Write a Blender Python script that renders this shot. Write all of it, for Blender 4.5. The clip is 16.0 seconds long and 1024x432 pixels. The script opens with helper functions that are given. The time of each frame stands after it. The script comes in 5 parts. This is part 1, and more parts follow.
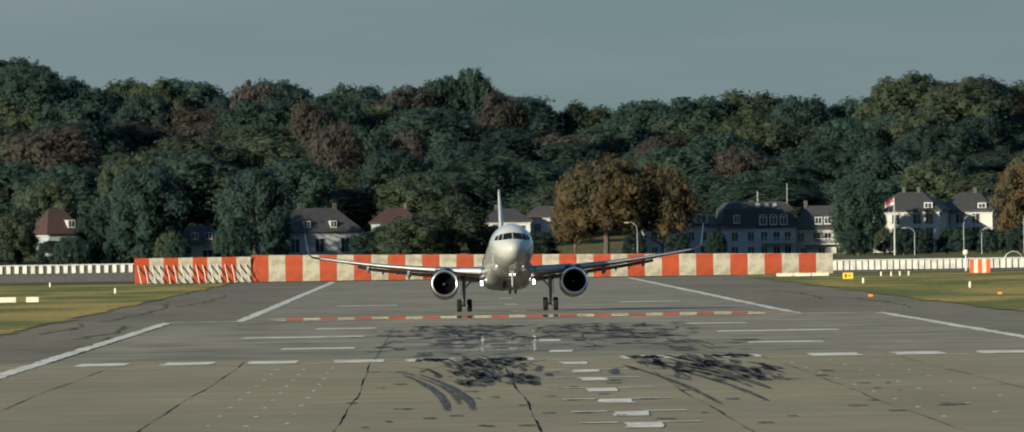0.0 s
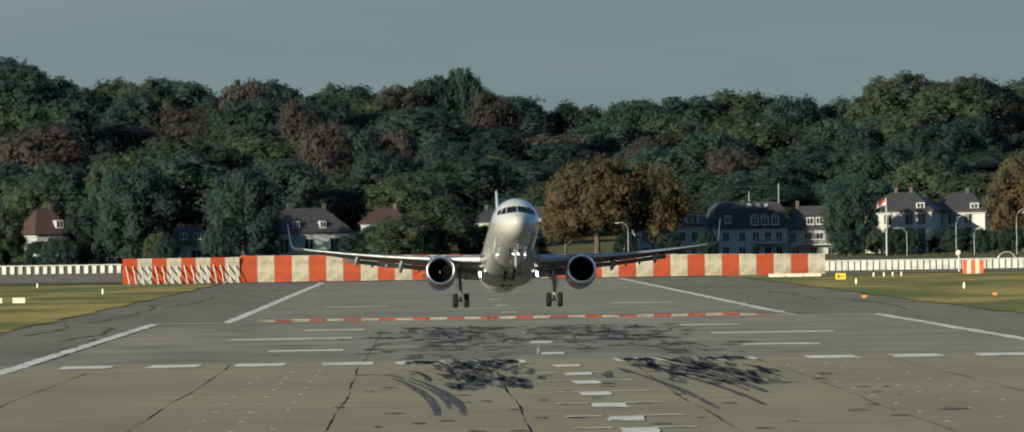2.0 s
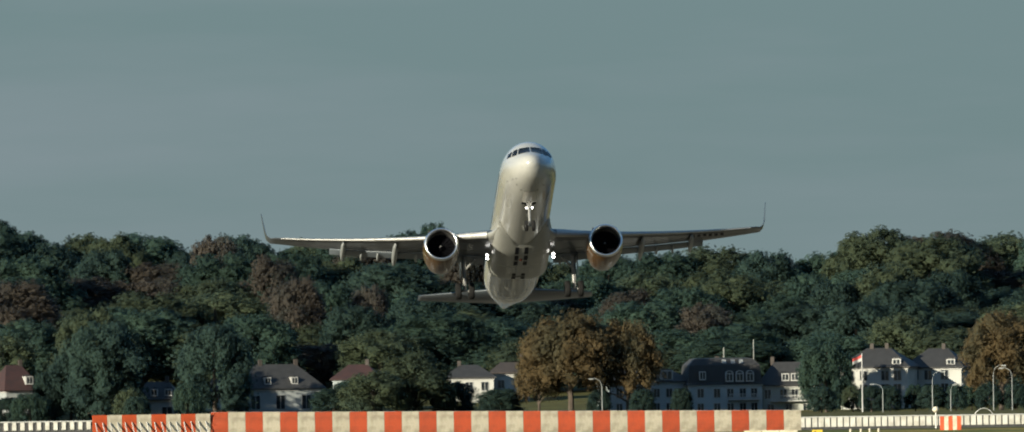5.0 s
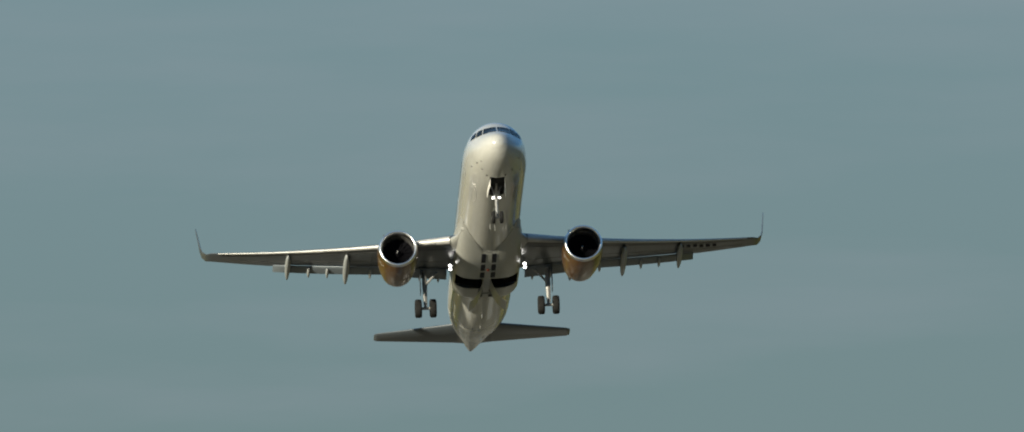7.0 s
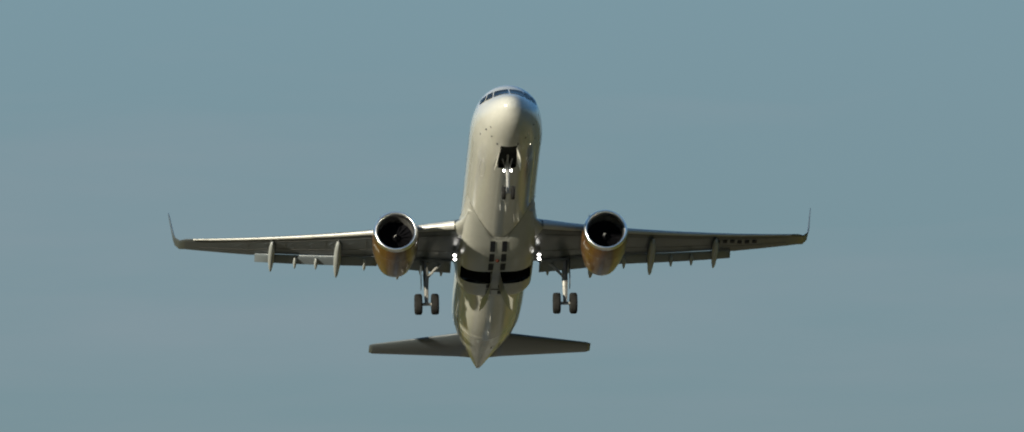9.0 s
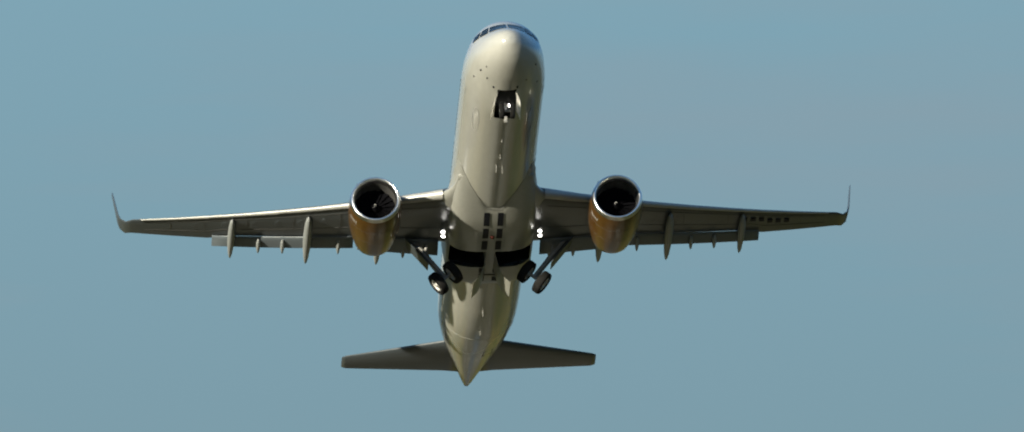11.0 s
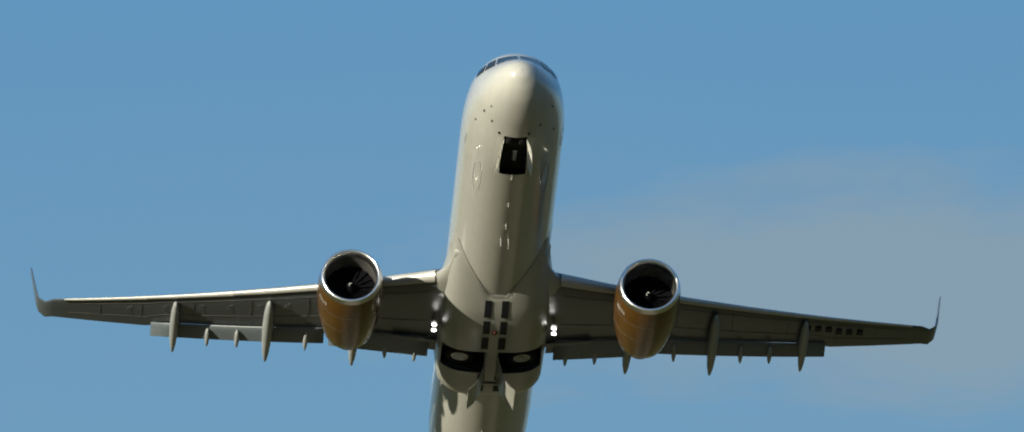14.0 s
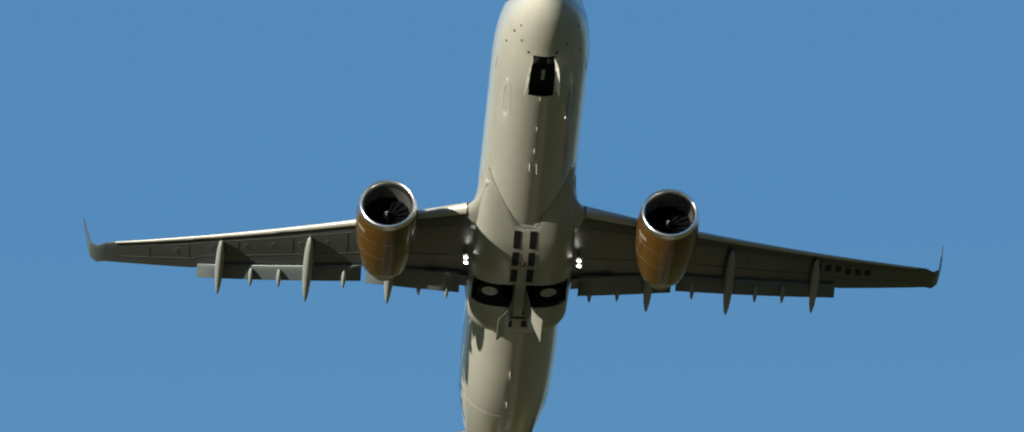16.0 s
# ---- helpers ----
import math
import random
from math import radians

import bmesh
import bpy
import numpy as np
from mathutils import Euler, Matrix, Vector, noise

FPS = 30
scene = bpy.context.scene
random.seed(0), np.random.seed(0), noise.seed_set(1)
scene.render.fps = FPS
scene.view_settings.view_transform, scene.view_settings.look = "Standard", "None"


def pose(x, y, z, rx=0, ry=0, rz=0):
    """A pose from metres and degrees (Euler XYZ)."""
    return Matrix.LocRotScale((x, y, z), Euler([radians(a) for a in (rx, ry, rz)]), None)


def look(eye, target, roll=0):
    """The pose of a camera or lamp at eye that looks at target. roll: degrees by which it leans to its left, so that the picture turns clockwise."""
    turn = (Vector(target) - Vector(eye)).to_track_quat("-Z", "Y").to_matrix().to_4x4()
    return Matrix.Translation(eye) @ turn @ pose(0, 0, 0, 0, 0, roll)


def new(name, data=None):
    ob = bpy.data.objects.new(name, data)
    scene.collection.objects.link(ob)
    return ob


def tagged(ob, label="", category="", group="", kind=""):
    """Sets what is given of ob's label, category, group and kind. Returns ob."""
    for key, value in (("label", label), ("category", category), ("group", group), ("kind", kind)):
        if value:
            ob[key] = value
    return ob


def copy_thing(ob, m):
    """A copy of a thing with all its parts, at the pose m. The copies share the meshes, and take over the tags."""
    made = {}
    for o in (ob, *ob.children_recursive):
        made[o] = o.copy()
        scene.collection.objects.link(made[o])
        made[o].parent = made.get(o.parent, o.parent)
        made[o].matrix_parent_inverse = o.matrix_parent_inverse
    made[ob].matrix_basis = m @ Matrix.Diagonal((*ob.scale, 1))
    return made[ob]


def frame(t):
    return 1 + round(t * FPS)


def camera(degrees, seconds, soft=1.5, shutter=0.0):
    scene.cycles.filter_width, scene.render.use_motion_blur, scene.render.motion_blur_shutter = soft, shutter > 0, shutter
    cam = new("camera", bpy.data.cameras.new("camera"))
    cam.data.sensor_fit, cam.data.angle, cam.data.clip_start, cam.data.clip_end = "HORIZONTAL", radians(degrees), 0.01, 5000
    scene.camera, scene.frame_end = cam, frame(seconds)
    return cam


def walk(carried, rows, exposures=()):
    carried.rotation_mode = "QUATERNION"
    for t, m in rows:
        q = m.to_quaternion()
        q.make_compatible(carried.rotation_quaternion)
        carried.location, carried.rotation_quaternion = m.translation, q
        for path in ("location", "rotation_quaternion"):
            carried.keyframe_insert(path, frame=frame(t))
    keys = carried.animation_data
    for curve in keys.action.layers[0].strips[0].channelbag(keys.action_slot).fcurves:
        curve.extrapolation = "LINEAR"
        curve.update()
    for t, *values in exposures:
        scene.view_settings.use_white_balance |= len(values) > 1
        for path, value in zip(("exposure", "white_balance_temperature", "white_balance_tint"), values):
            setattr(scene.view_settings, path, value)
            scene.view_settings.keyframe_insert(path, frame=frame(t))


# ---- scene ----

# ---------------------------------------------------------------- camera
cam = camera(2.5664, 16.0, soft=1.6)
walk(cam, [
    (0.0, look((-6.80, -27.0, 6.70), (4.89, 3600.0, 9.93), -0.85)),
    (0.5, look((-6.80, -21.7, 6.70), (5.07, 3600.0, 10.11), -0.85)),
    (1.0, look((-6.80, -16.4, 6.70), (5.40, 3600.0, 10.08), -0.85)),
    (1.5, look((-6.80, -11.1, 6.70), (5.99, 3600.0, 9.82), -0.85)),
    (2.0, look((-6.80, -5.8, 6.70), (6.42, 3600.0, 9.95), -0.85)),
    (2.5, look((-6.80, -0.6, 6.70), (6.69, 3600.0, 10.56), -0.85)),
    (3.0, look((-6.80, 4.7, 6.70), (6.56, 3600.0, 12.64), -0.85)),
    (3.5, look((-6.80, 10.0, 6.70), (7.04, 3600.0, 16.69), -0.85)),
    (4.0, look((-6.80, 15.3, 6.70), (8.30, 3600.0, 21.05), -0.85)),
    (4.5, look((-6.80, 20.6, 6.70), (10.11, 3600.0, 26.33), -0.85)),
    (5.0, look((-6.80, 25.9, 6.70), (10.98, 3600.0, 34.29), -0.85)),
    (5.7, look((-6.80, 28.0, 6.70), (14.15, 3627.9, 55.08), -0.85)),
    (6.4, look((-6.80, 28.0, 6.70), (17.19, 3627.9, 77.23), -0.85)),
    (7.3, look((-6.80, 28.0, 6.70), (21.12, 3627.9, 112.34), -0.85)),
    (7.5, look((-6.80, 28.0, 6.70), (21.47, 3627.9, 120.26), -0.85)),
    (8.0, look((-6.80, 28.0, 6.70), (22.06, 3627.9, 145.20), -0.85)),
    (8.5, look((-6.80, 28.0, 6.70), (22.20, 3627.9, 172.18), -0.85)),
    (9.0, look((-6.80, 28.0, 6.70), (22.23, 3627.9, 190.63), -0.85)),
    (9.2, look((-6.80, 28.0, 6.70), (22.34, 3627.9, 196.26), -0.85)),
    (9.7, look((-6.80, 28.0, 6.70), (23.55, 3627.9, 221.33), -0.85)),
    (10.3, look((-6.80, 28.0, 6.70), (25.05, 3627.9, 257.14), -0.85)),
    (10.9, look((-6.80, 28.0, 6.70), (26.56, 3627.8, 295.03), -0.85)),
    (11.5, look((-6.80, 28.0, 6.70), (28.07, 3627.8, 334.02), -0.85)),
    (12.0, look((-6.80, 28.0, 6.70), (29.29, 3627.8, 367.32), -0.85)),
    (12.5, look((-6.80, 28.0, 6.70), (30.22, 3627.8, 399.43), -0.85)),
    (13.0, look((-6.80, 23.3, 6.70), (31.09, 3623.1, 434.86), -0.85)),
    (13.5, look((-6.80, 11.3, 6.70), (31.65, 3611.1, 474.85), -0.85)),
    (14.0, look((-6.80, -5.1, 6.70), (31.90, 3594.7, 515.69), -0.85)),
    (14.5, look((-6.80, -22.9, 6.70), (31.77, 3576.9, 551.39), -0.85)),
    (15.0, look((-6.80, -39.3, 6.70), (31.47, 3560.4, 582.08), -0.85)),
    (15.5, look((-6.80, -51.3, 6.70), (31.16, 3548.5, 612.18), -0.85)),
    (16.0, look((-6.80, -56.0, 6.70), (31.10, 3543.8, 647.00), -0.85)),
], exposures=[(0.0, 1.2), (5.0, 1.2), (16.0, 1.2)])

# ---------------------------------------------------------------- light
SUN_LEFT, SUN_UP = 45.0, 14.5      # degrees to the left of straight behind the camera; height
sun_to = Vector((-math.sin(radians(SUN_LEFT)) * math.cos(radians(SUN_UP)),
                 -math.cos(radians(SUN_LEFT)) * math.cos(radians(SUN_UP)), math.sin(radians(SUN_UP))))
sun = new("sun", bpy.data.lights.new("sun", "SUN"))
sun.data.energy, sun.data.angle, sun.data.color = 5.0, radians(0.53), (1.0, 0.92, 0.72)
sun.matrix_world = look(sun_to * 100, (0, 0, 0))

world = bpy.data.worlds.new("world")
scene.world = world
world.use_nodes = True
wn, wl = world.node_tree.nodes, world.node_tree.links
wn.clear()


def wnode(kind, **inputs):
    n = wn.new(kind)
    for k, v in inputs.items():
        n.inputs[k].default_value = v
    return n


w_coord = wnode("ShaderNodeTexCoord")
w_sep = wnode("ShaderNodeSeparateXYZ")
wl.new(w_coord.outputs["Generated"], w_sep.inputs[0])
w_ramp = wnode("ShaderNodeValToRGB")
wl.new(w_sep.outputs["Z"], w_ramp.inputs[0])
ramp = w_ramp.color_ramp
SKY = [(0.0, (0.172, 0.246, 0.250)), (0.018, (0.174, 0.256, 0.266)), (0.055, (0.194, 0.300, 0.345)),
       (0.095, (0.214, 0.382, 0.470)), (0.115, (0.182, 0.358, 0.506)), (0.150, (0.122, 0.300, 0.510)),
       (0.176, (0.090, 0.256, 0.495)), (0.200, (0.088, 0.250, 0.485)), (0.45, (0.150, 0.340, 0.600)), (1.0, (0.185, 0.410, 0.730))]
for i, (p, c) in enumerate(SKY):
    e = ramp.elements[i] if i < 2 else ramp.elements.new(p)
    e.position, e.color = p, (*c, 1)
w_map = wnode("ShaderNodeMapping")
w_map.inputs["Scale"].default_value = (9, 9, 60)
wl.new(w_coord.outputs["Generated"], w_map.inputs[0])
w_noise = wnode("ShaderNodeTexNoise", Scale=2.2, Detail=5.0, Roughness=0.55)
wl.new(w_map.outputs[0], w_noise.inputs["Vector"])
w_cl = wnode("ShaderNodeMapRange")
for k, v in (("From Min", 0.46), ("From Max", 0.74), ("To Max", 0.30)):
    w_cl.inputs[k].default_value = v
wl.new(w_noise.outputs[0], w_cl.inputs["Value"])
w_thin = wnode("ShaderNodeMapRange")                # thin cloud lies low
for k, v in (("From Min", 0.085), ("From Max", 0.15), ("To Min", 0.40), ("To Max", 0.0)):
    w_thin.inputs[k].default_value = v
wl.new(w_sep.outputs["Z"], w_thin.inputs["Value"])
wl.new(w_thin.outputs[0], w_cl.inputs["To Max"])
w_mix = wn.new("ShaderNodeMixRGB")
w_mix.inputs[2].default_value = (0.29, 0.33, 0.37, 1)
wl.new(w_cl.outputs[0], w_mix.inputs[0])
wl.new(w_ramp.outputs[0], w_mix.inputs[1])
# one grey cloud bank low over the slope
w_cm = wnode("ShaderNodeMapping")
w_cm.inputs["Scale"].default_value = (1 / 0.019, 0, 1 / 0.0050)
w_cm.inputs["Location"].default_value = (-0.027 / 0.019, 0, -0.1365 / 0.0050)
wl.new(w_coord.outputs["Generated"], w_cm.inputs[0])
w_cn = wnode("ShaderNodeTexNoise", Scale=1.3, Detail=6.0, Roughness=0.6)
wl.new(w_cm.outputs[0], w_cn.inputs["Vector"])
w_len = wn.new("ShaderNodeVectorMath")
w_len.operation = "LENGTH"
wl.new(w_cm.outputs[0], w_len.inputs[0])
w_add = wn.new("ShaderNodeMath")
w_add.operation = "MULTIPLY_ADD"
w_add.inputs[1].default_value = 1.6
wl.new(w_cn.outputs[0], w_add.inputs[0])
wl.new(w_len.outputs["Value"], w_add.inputs[2])
w_cf = wnode("ShaderNodeMapRange")
for k, v in (("From Min", 1.40), ("From Max", 2.0), ("To Min", 0.70), ("To Max", 0.0)):
    w_cf.inputs[k].default_value = v
wl.new(w_add.outputs[0], w_cf.inputs["Value"])
w_cb = wn.new("ShaderNodeMixRGB")
w_cb.inputs[2].default_value = (0.27, 0.352, 0.405, 1)
wl.new(w_cf.outputs[0], w_cb.inputs[0])
wl.new(w_mix.outputs[0], w_cb.inputs[1])
w_sky = wn.new("ShaderNodeTexSky")
w_sky.sky_type, w_sky.sun_disc = "NISHITA", False
w_sky.sun_elevation, w_sky.sun_rotation = radians(SUN_UP), radians(180 + SUN_LEFT)
w_dim = wn.new("ShaderNodeVectorMath")
w_dim.operation = "SCALE"
w_dim.inputs["Scale"].default_value = 0.10
wl.new(w_sky.outputs[0], w_dim.inputs[0])
w_up = wnode("ShaderNodeMapRange")                  # haze below, clear sky above
for k, v in (("From Min", 0.24), ("From Max", 0.70), ("To Max", 0.6)):
    w_up.inputs[k].default_value = v
wl.new(w_sep.outputs["Z"], w_up.inputs["Value"])
w_both = wn.new("ShaderNodeMixRGB")
wl.new(w_up.outputs[0], w_both.inputs[0])
wl.new(w_cb.outputs[0], w_both.inputs[1])
wl.new(w_dim.outputs[0], w_both.inputs[2])
w_bg = wnode("ShaderNodeBackground", Strength=0.435)
wl.new(w_both.outputs[0], w_bg.inputs[0])
w_out = wn.new("ShaderNodeOutputWorld")
wl.new(w_bg.outputs[0], w_out.inputs[0])


# ---------------------------------------------------------------- materials
def material(name, base, rough=0.6, metal=0.0, vary=0.15, scale=1.0, fine=8.0, bump=0.0, second=None, coat=0.0,
             per_object=0.0, per_island=0.0, stretch=(1, 1, 1), spec=0.5, patch=(0.42, 0.62), glow=None, glow_strength=0.0):
    """Two scales of colour variation, relief, and optional variation from piece to piece."""
    m = bpy.data.materials.new(name)
    m.use_nodes = True
    nt = m.node_tree
    b = nt.nodes["Principled BSDF"]
    b.inputs["Roughness"].default_value, b.inputs["Metallic"].default_value = rough, metal
    b.inputs["Specular IOR Level"].default_value = spec
    b.inputs["Coat Weight"].default_value = coat
    if glow:
        b.inputs["Emission Color"].default_value = (*glow, 1)
        b.inputs["Emission Strength"].default_value = glow_strength
    second = second or tuple(c * (1 - 2 * vary) for c in base)
    co = nt.nodes.new("ShaderNodeTexCoord")
    mp = nt.nodes.new("ShaderNodeMapping")
    mp.inputs["Scale"].default_value = stretch
    nt.links.new(co.outputs["Object"], mp.inputs[0])
    big = nt.nodes.new("ShaderNodeTexNoise")
    big.inputs["Scale"].default_value, big.inputs["Detail"].default_value = scale, 4
    small = nt.nodes.new("ShaderNodeTexNoise")
    small.inputs["Scale"].default_value, small.inputs["Detail"].default_value = scale * fine, 3
    for n in (big, small):
        nt.links.new(mp.outputs[0], n.inputs["Vector"])
    r = nt.nodes.new("ShaderNodeMapRange")
    r.inputs["From Min"].default_value, r.inputs["From Max"].default_value = patch
    nt.links.new(big.outputs[0], r.inputs["Value"])
    mix = nt.nodes.new("ShaderNodeMixRGB")
    mix.inputs[1].default_value, mix.inputs[2].default_value = (*base, 1), (*second, 1)
    nt.links.new(r.outputs[0], mix.inputs[0])
    grain = nt.nodes.new("ShaderNodeMapRange")
    for k, v in (("From Min", 0.3), ("From Max", 0.7), ("To Min", 1 - vary), ("To Max", 1 + vary)):
        grain.inputs[k].default_value = v
    nt.links.new(small.outputs[0], grain.inputs["Value"])
    value = grain.outputs[0]
    for amount, kind, out in ((per_object, "ShaderNodeObjectInfo", "Random"), (per_island, "ShaderNodeNewGeometry", "Random Per Island")):
        if amount:
            info = nt.nodes.new(kind)
            k = nt.nodes.new("ShaderNodeMapRange")
            k.inputs["To Min"].default_value, k.inputs["To Max"].default_value = 1 - amount, 1 + amount
            nt.links.new(info.outputs[out], k.inputs["Value"])
            mul = nt.nodes.new("ShaderNodeMath")
            mul.operation = "MULTIPLY"
            nt.links.new(value, mul.inputs[0])
            nt.links.new(k.outputs[0], mul.inputs[1])
            value = mul.outputs[0]
    scale_node = nt.nodes.new("ShaderNodeVectorMath")
    scale_node.operation = "SCALE"
    nt.links.new(mix.outputs[0], scale_node.inputs[0])
    nt.links.new(value, scale_node.inputs["Scale"])
    nt.links.new(scale_node.outputs[0], b.inputs["Base Color"])
    if bump:
        bn = nt.nodes.new("ShaderNodeBump")
        bn.inputs["Strength"].default_value = bump
        nt.links.new(small.outputs[0], bn.inputs["Height"])
        nt.links.new(bn.outputs[0], b.inputs["Normal"])
    return m


M = {
    "concrete": material("concrete", (0.167, 0.141, 0.082), 0.85, vary=0.15, scale=0.05, fine=16, stretch=(0.25, 0.09, 1),
                         second=(0.140, 0.120, 0.072), per_object=0.03, spec=0.2),
    "asphalt": material("asphalt", (0.127, 0.115, 0.080), 0.82, vary=0.30, scale=0.08, fine=8, stretch=(0.27, 0.055, 1),
                        second=(0.157, 0.137, 0.097), spec=0.2),
    "old_asphalt": material("old_asphalt", (0.117, 0.101, 0.068), 0.85, vary=0.18, scale=0.04, fine=10, stretch=(1, 0.10, 1),
                            second=(0.090, 0.077, 0.053), spec=0.2),
    # near-mirror surface added in place of the hot-air mirage
    "mirage": material("shining_film", (0.10, 0.10, 0.09), 0.012, vary=0.1, scale=0.3, fine=8, bump=0.0, spec=0.6),
    "base_dark": material("base_dark", (0.03, 0.03, 0.028), 0.9, vary=0.2, scale=1.0),
    "paint": material("road_paint", (0.435, 0.411, 0.345), 0.7, vary=0.18, scale=0.6, fine=6, second=(0.233, 0.219, 0.176), stretch=(1, 0.12, 1), patch=(0.46, 0.68)),
    "rubber_mark": material("rubber_mark", (0.020, 0.021, 0.022), 0.8, vary=0.3, scale=0.4, second=(0.055, 0.055, 0.052), spec=0.2),
    "field": material("green_field", (0.050, 0.053, 0.017), 0.95, vary=0.3, scale=0.01, fine=20, second=(0.072, 0.066, 0.022), spec=0.1),
    "grass": material("grass", (0.224, 0.166, 0.048), 0.95, vary=0.45, scale=0.06, fine=26, second=(0.081, 0.092, 0.022),
                      stretch=(1, 0.10, 1), bump=0.3, spec=0.1, patch=(0.40, 0.56)),
    "white_board": material("white_board", (0.484, 0.438, 0.334), 0.6, vary=0.16, scale=0.8, second=(0.343, 0.302, 0.224), per_object=0.05),
    "red_board": material("red_board", (0.435, 0.063, 0.013), 0.6, vary=0.12, scale=0.8, second=(0.351, 0.054, 0.013), per_object=0.06),
    "dike_panel": material("dike_panel_white", (0.40, 0.395, 0.355), 0.6, vary=0.12, scale=0.8, second=(0.31, 0.30, 0.26), per_object=0.05),
    "lamp_post": material("lamp_post_grey", (0.20, 0.21, 0.21), 0.6, vary=0.1, scale=2),
    "steel": material("galvanised_steel", (0.36, 0.36, 0.34), 0.5, metal=0.3, vary=0.1, scale=2),
    "dark_steel": material("dark_steel", (0.06, 0.06, 0.06), 0.5, metal=0.5, vary=0.1, scale=2),
    "yellow": material("sign_yellow", (0.50, 0.35, 0.03), 0.5, vary=0.06, scale=2),
    "orange": material("marker_orange", (0.50, 0.16, 0.02), 0.5, vary=0.06, scale=2),
    "bark": material("bark", (0.055, 0.042, 0.032), 0.95, vary=0.3, scale=1.5, bump=0.4),
    "wall_white": material("white_render", (0.332, 0.332, 0.312), 0.85, vary=0.05, scale=0.3, second=(0.291, 0.291, 0.267)),
    "wall_grey": material("pale_grey_render", (0.266, 0.296, 0.304), 0.85, vary=0.05, scale=0.3, second=(0.229, 0.260, 0.266)),
    "wall_cream": material("cream_render", (0.267, 0.275, 0.245), 0.85, vary=0.05, scale=0.3, second=(0.238, 0.245, 0.215)),
    "wall_pale": material("pale_render", (0.219, 0.235, 0.235), 0.85, vary=0.05, scale=0.3, second=(0.188, 0.204, 0.204)),
    "roof_dark": material("slate_roof", (0.017, 0.017, 0.017), 0.7, vary=0.15, scale=0.8, second=(0.022, 0.022, 0.022)),
    "roof_brown": material("brown_tile_roof", (0.027, 0.021, 0.018), 0.75, vary=0.18, scale=0.8, second=(0.035, 0.027, 0.022)),
    "roof_red": material("red_tile_roof", (0.029, 0.010, 0.008), 0.75, vary=0.18, scale=0.8, second=(0.020, 0.008, 0.007)),
    "pane": material("window_glass", (0.020, 0.024, 0.028), 0.08, vary=0.2, scale=0.5),
    "trim_white": material("white_trim", (0.279, 0.279, 0.271), 0.5, vary=0.04, scale=1),
    "flag_red": material("flag_red", (0.358, 0.039, 0.033), 0.8, vary=0.08, scale=2),
    # aircraft
    "skin": material("cream_white_paint", (0.273, 0.274, 0.257), 0.22, vary=0.03, scale=0.25, fine=20, second=(0.255, 0.257, 0.239), coat=0.5, stretch=(1, 0.3, 1)),
    "door_paint": material("gear_door_paint", (0.74, 0.73, 0.69), 0.35, vary=0.04, scale=0.6, fine=10),
    "fairing": material("warm_grey_paint", (0.209, 0.212, 0.198), 0.35, vary=0.04, scale=0.4, fine=16, second=(0.191, 0.193, 0.179), coat=0.2),
    # wing grey darkened: the shade of the underside is put into the paint
    "wing": material("shaded_wing_grey", (0.040, 0.048, 0.055), 0.35, vary=0.05, scale=0.3, fine=20, second=(0.034, 0.041, 0.048), coat=0.1),
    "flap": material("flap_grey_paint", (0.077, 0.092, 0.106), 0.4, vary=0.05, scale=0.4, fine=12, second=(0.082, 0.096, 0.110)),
    "slat": material("slat_grey", (0.312, 0.312, 0.300), 0.38, metal=0.2, vary=0.05, scale=0.6),
    "canoe": material("canoe_grey_paint", (0.188, 0.200, 0.203), 0.4, vary=0.05, scale=0.6),
    "bare": material("polished_aluminium", (0.70, 0.70, 0.70), 0.28, metal=1.0, vary=0.05, scale=0.6),
    "gold": material("gold_brown_paint", (0.082, 0.038, 0.007), 0.32, metal=0.35, vary=0.05, scale=0.6, second=(0.071, 0.033, 0.006), coat=0.5),
    "duct": material("duct_grey", (0.055, 0.055, 0.055), 0.5, metal=0.2, vary=0.1, scale=2),
    # fan metal taken to near black: the intake's shade is in its colour
    "fan": material("fan_shade_dark", (0.004, 0.004, 0.005), 0.9, vary=0.1, scale=2, spec=0.0),
    "hot_metal": material("exhaust_metal", (0.20, 0.17, 0.14), 0.4, metal=0.9, vary=0.15, scale=2),
    "cockpit": material("cockpit_glass", (0.006, 0.007, 0.008), 0.12, vary=0.1, scale=1, spec=0.06),
    "ink": material("dark_lettering", (0.007, 0.008, 0.012), 0.6, vary=0.08, scale=1, spec=0.15),
    # near black paints in the shade inside the bays and behind the fan
    "bay": material("bay_shade_black", (0.007, 0.008, 0.007), 0.9, vary=0.3, scale=2, spec=0.1),
    "gear_steel": material("gear_steel", (0.20, 0.20, 0.195), 0.5, metal=0.15, vary=0.1, scale=4),
    "tyre": material("tyre_rubber", (0.010, 0.010, 0.010), 0.85, vary=0.2, scale=3, spec=0.12),
    "rim": material("wheel_rim", (0.40, 0.40, 0.39), 0.5, metal=0.0, vary=0.1, scale=4),
    "lamp": material("landing_lamp", (1, 1, 1), 0.2, vary=0.0, glow=(1.0, 0.97, 0.90), glow_strength=4.5),
    "taxi_lamp": material("taxi_lamp", (1, 1, 1), 0.2, vary=0.0, glow=(1.0, 0.97, 0.90), glow_strength=4.5),
    "beacon": material("beacon_red", (0.030, 0.006, 0.004), 0.2, vary=0.0),
}


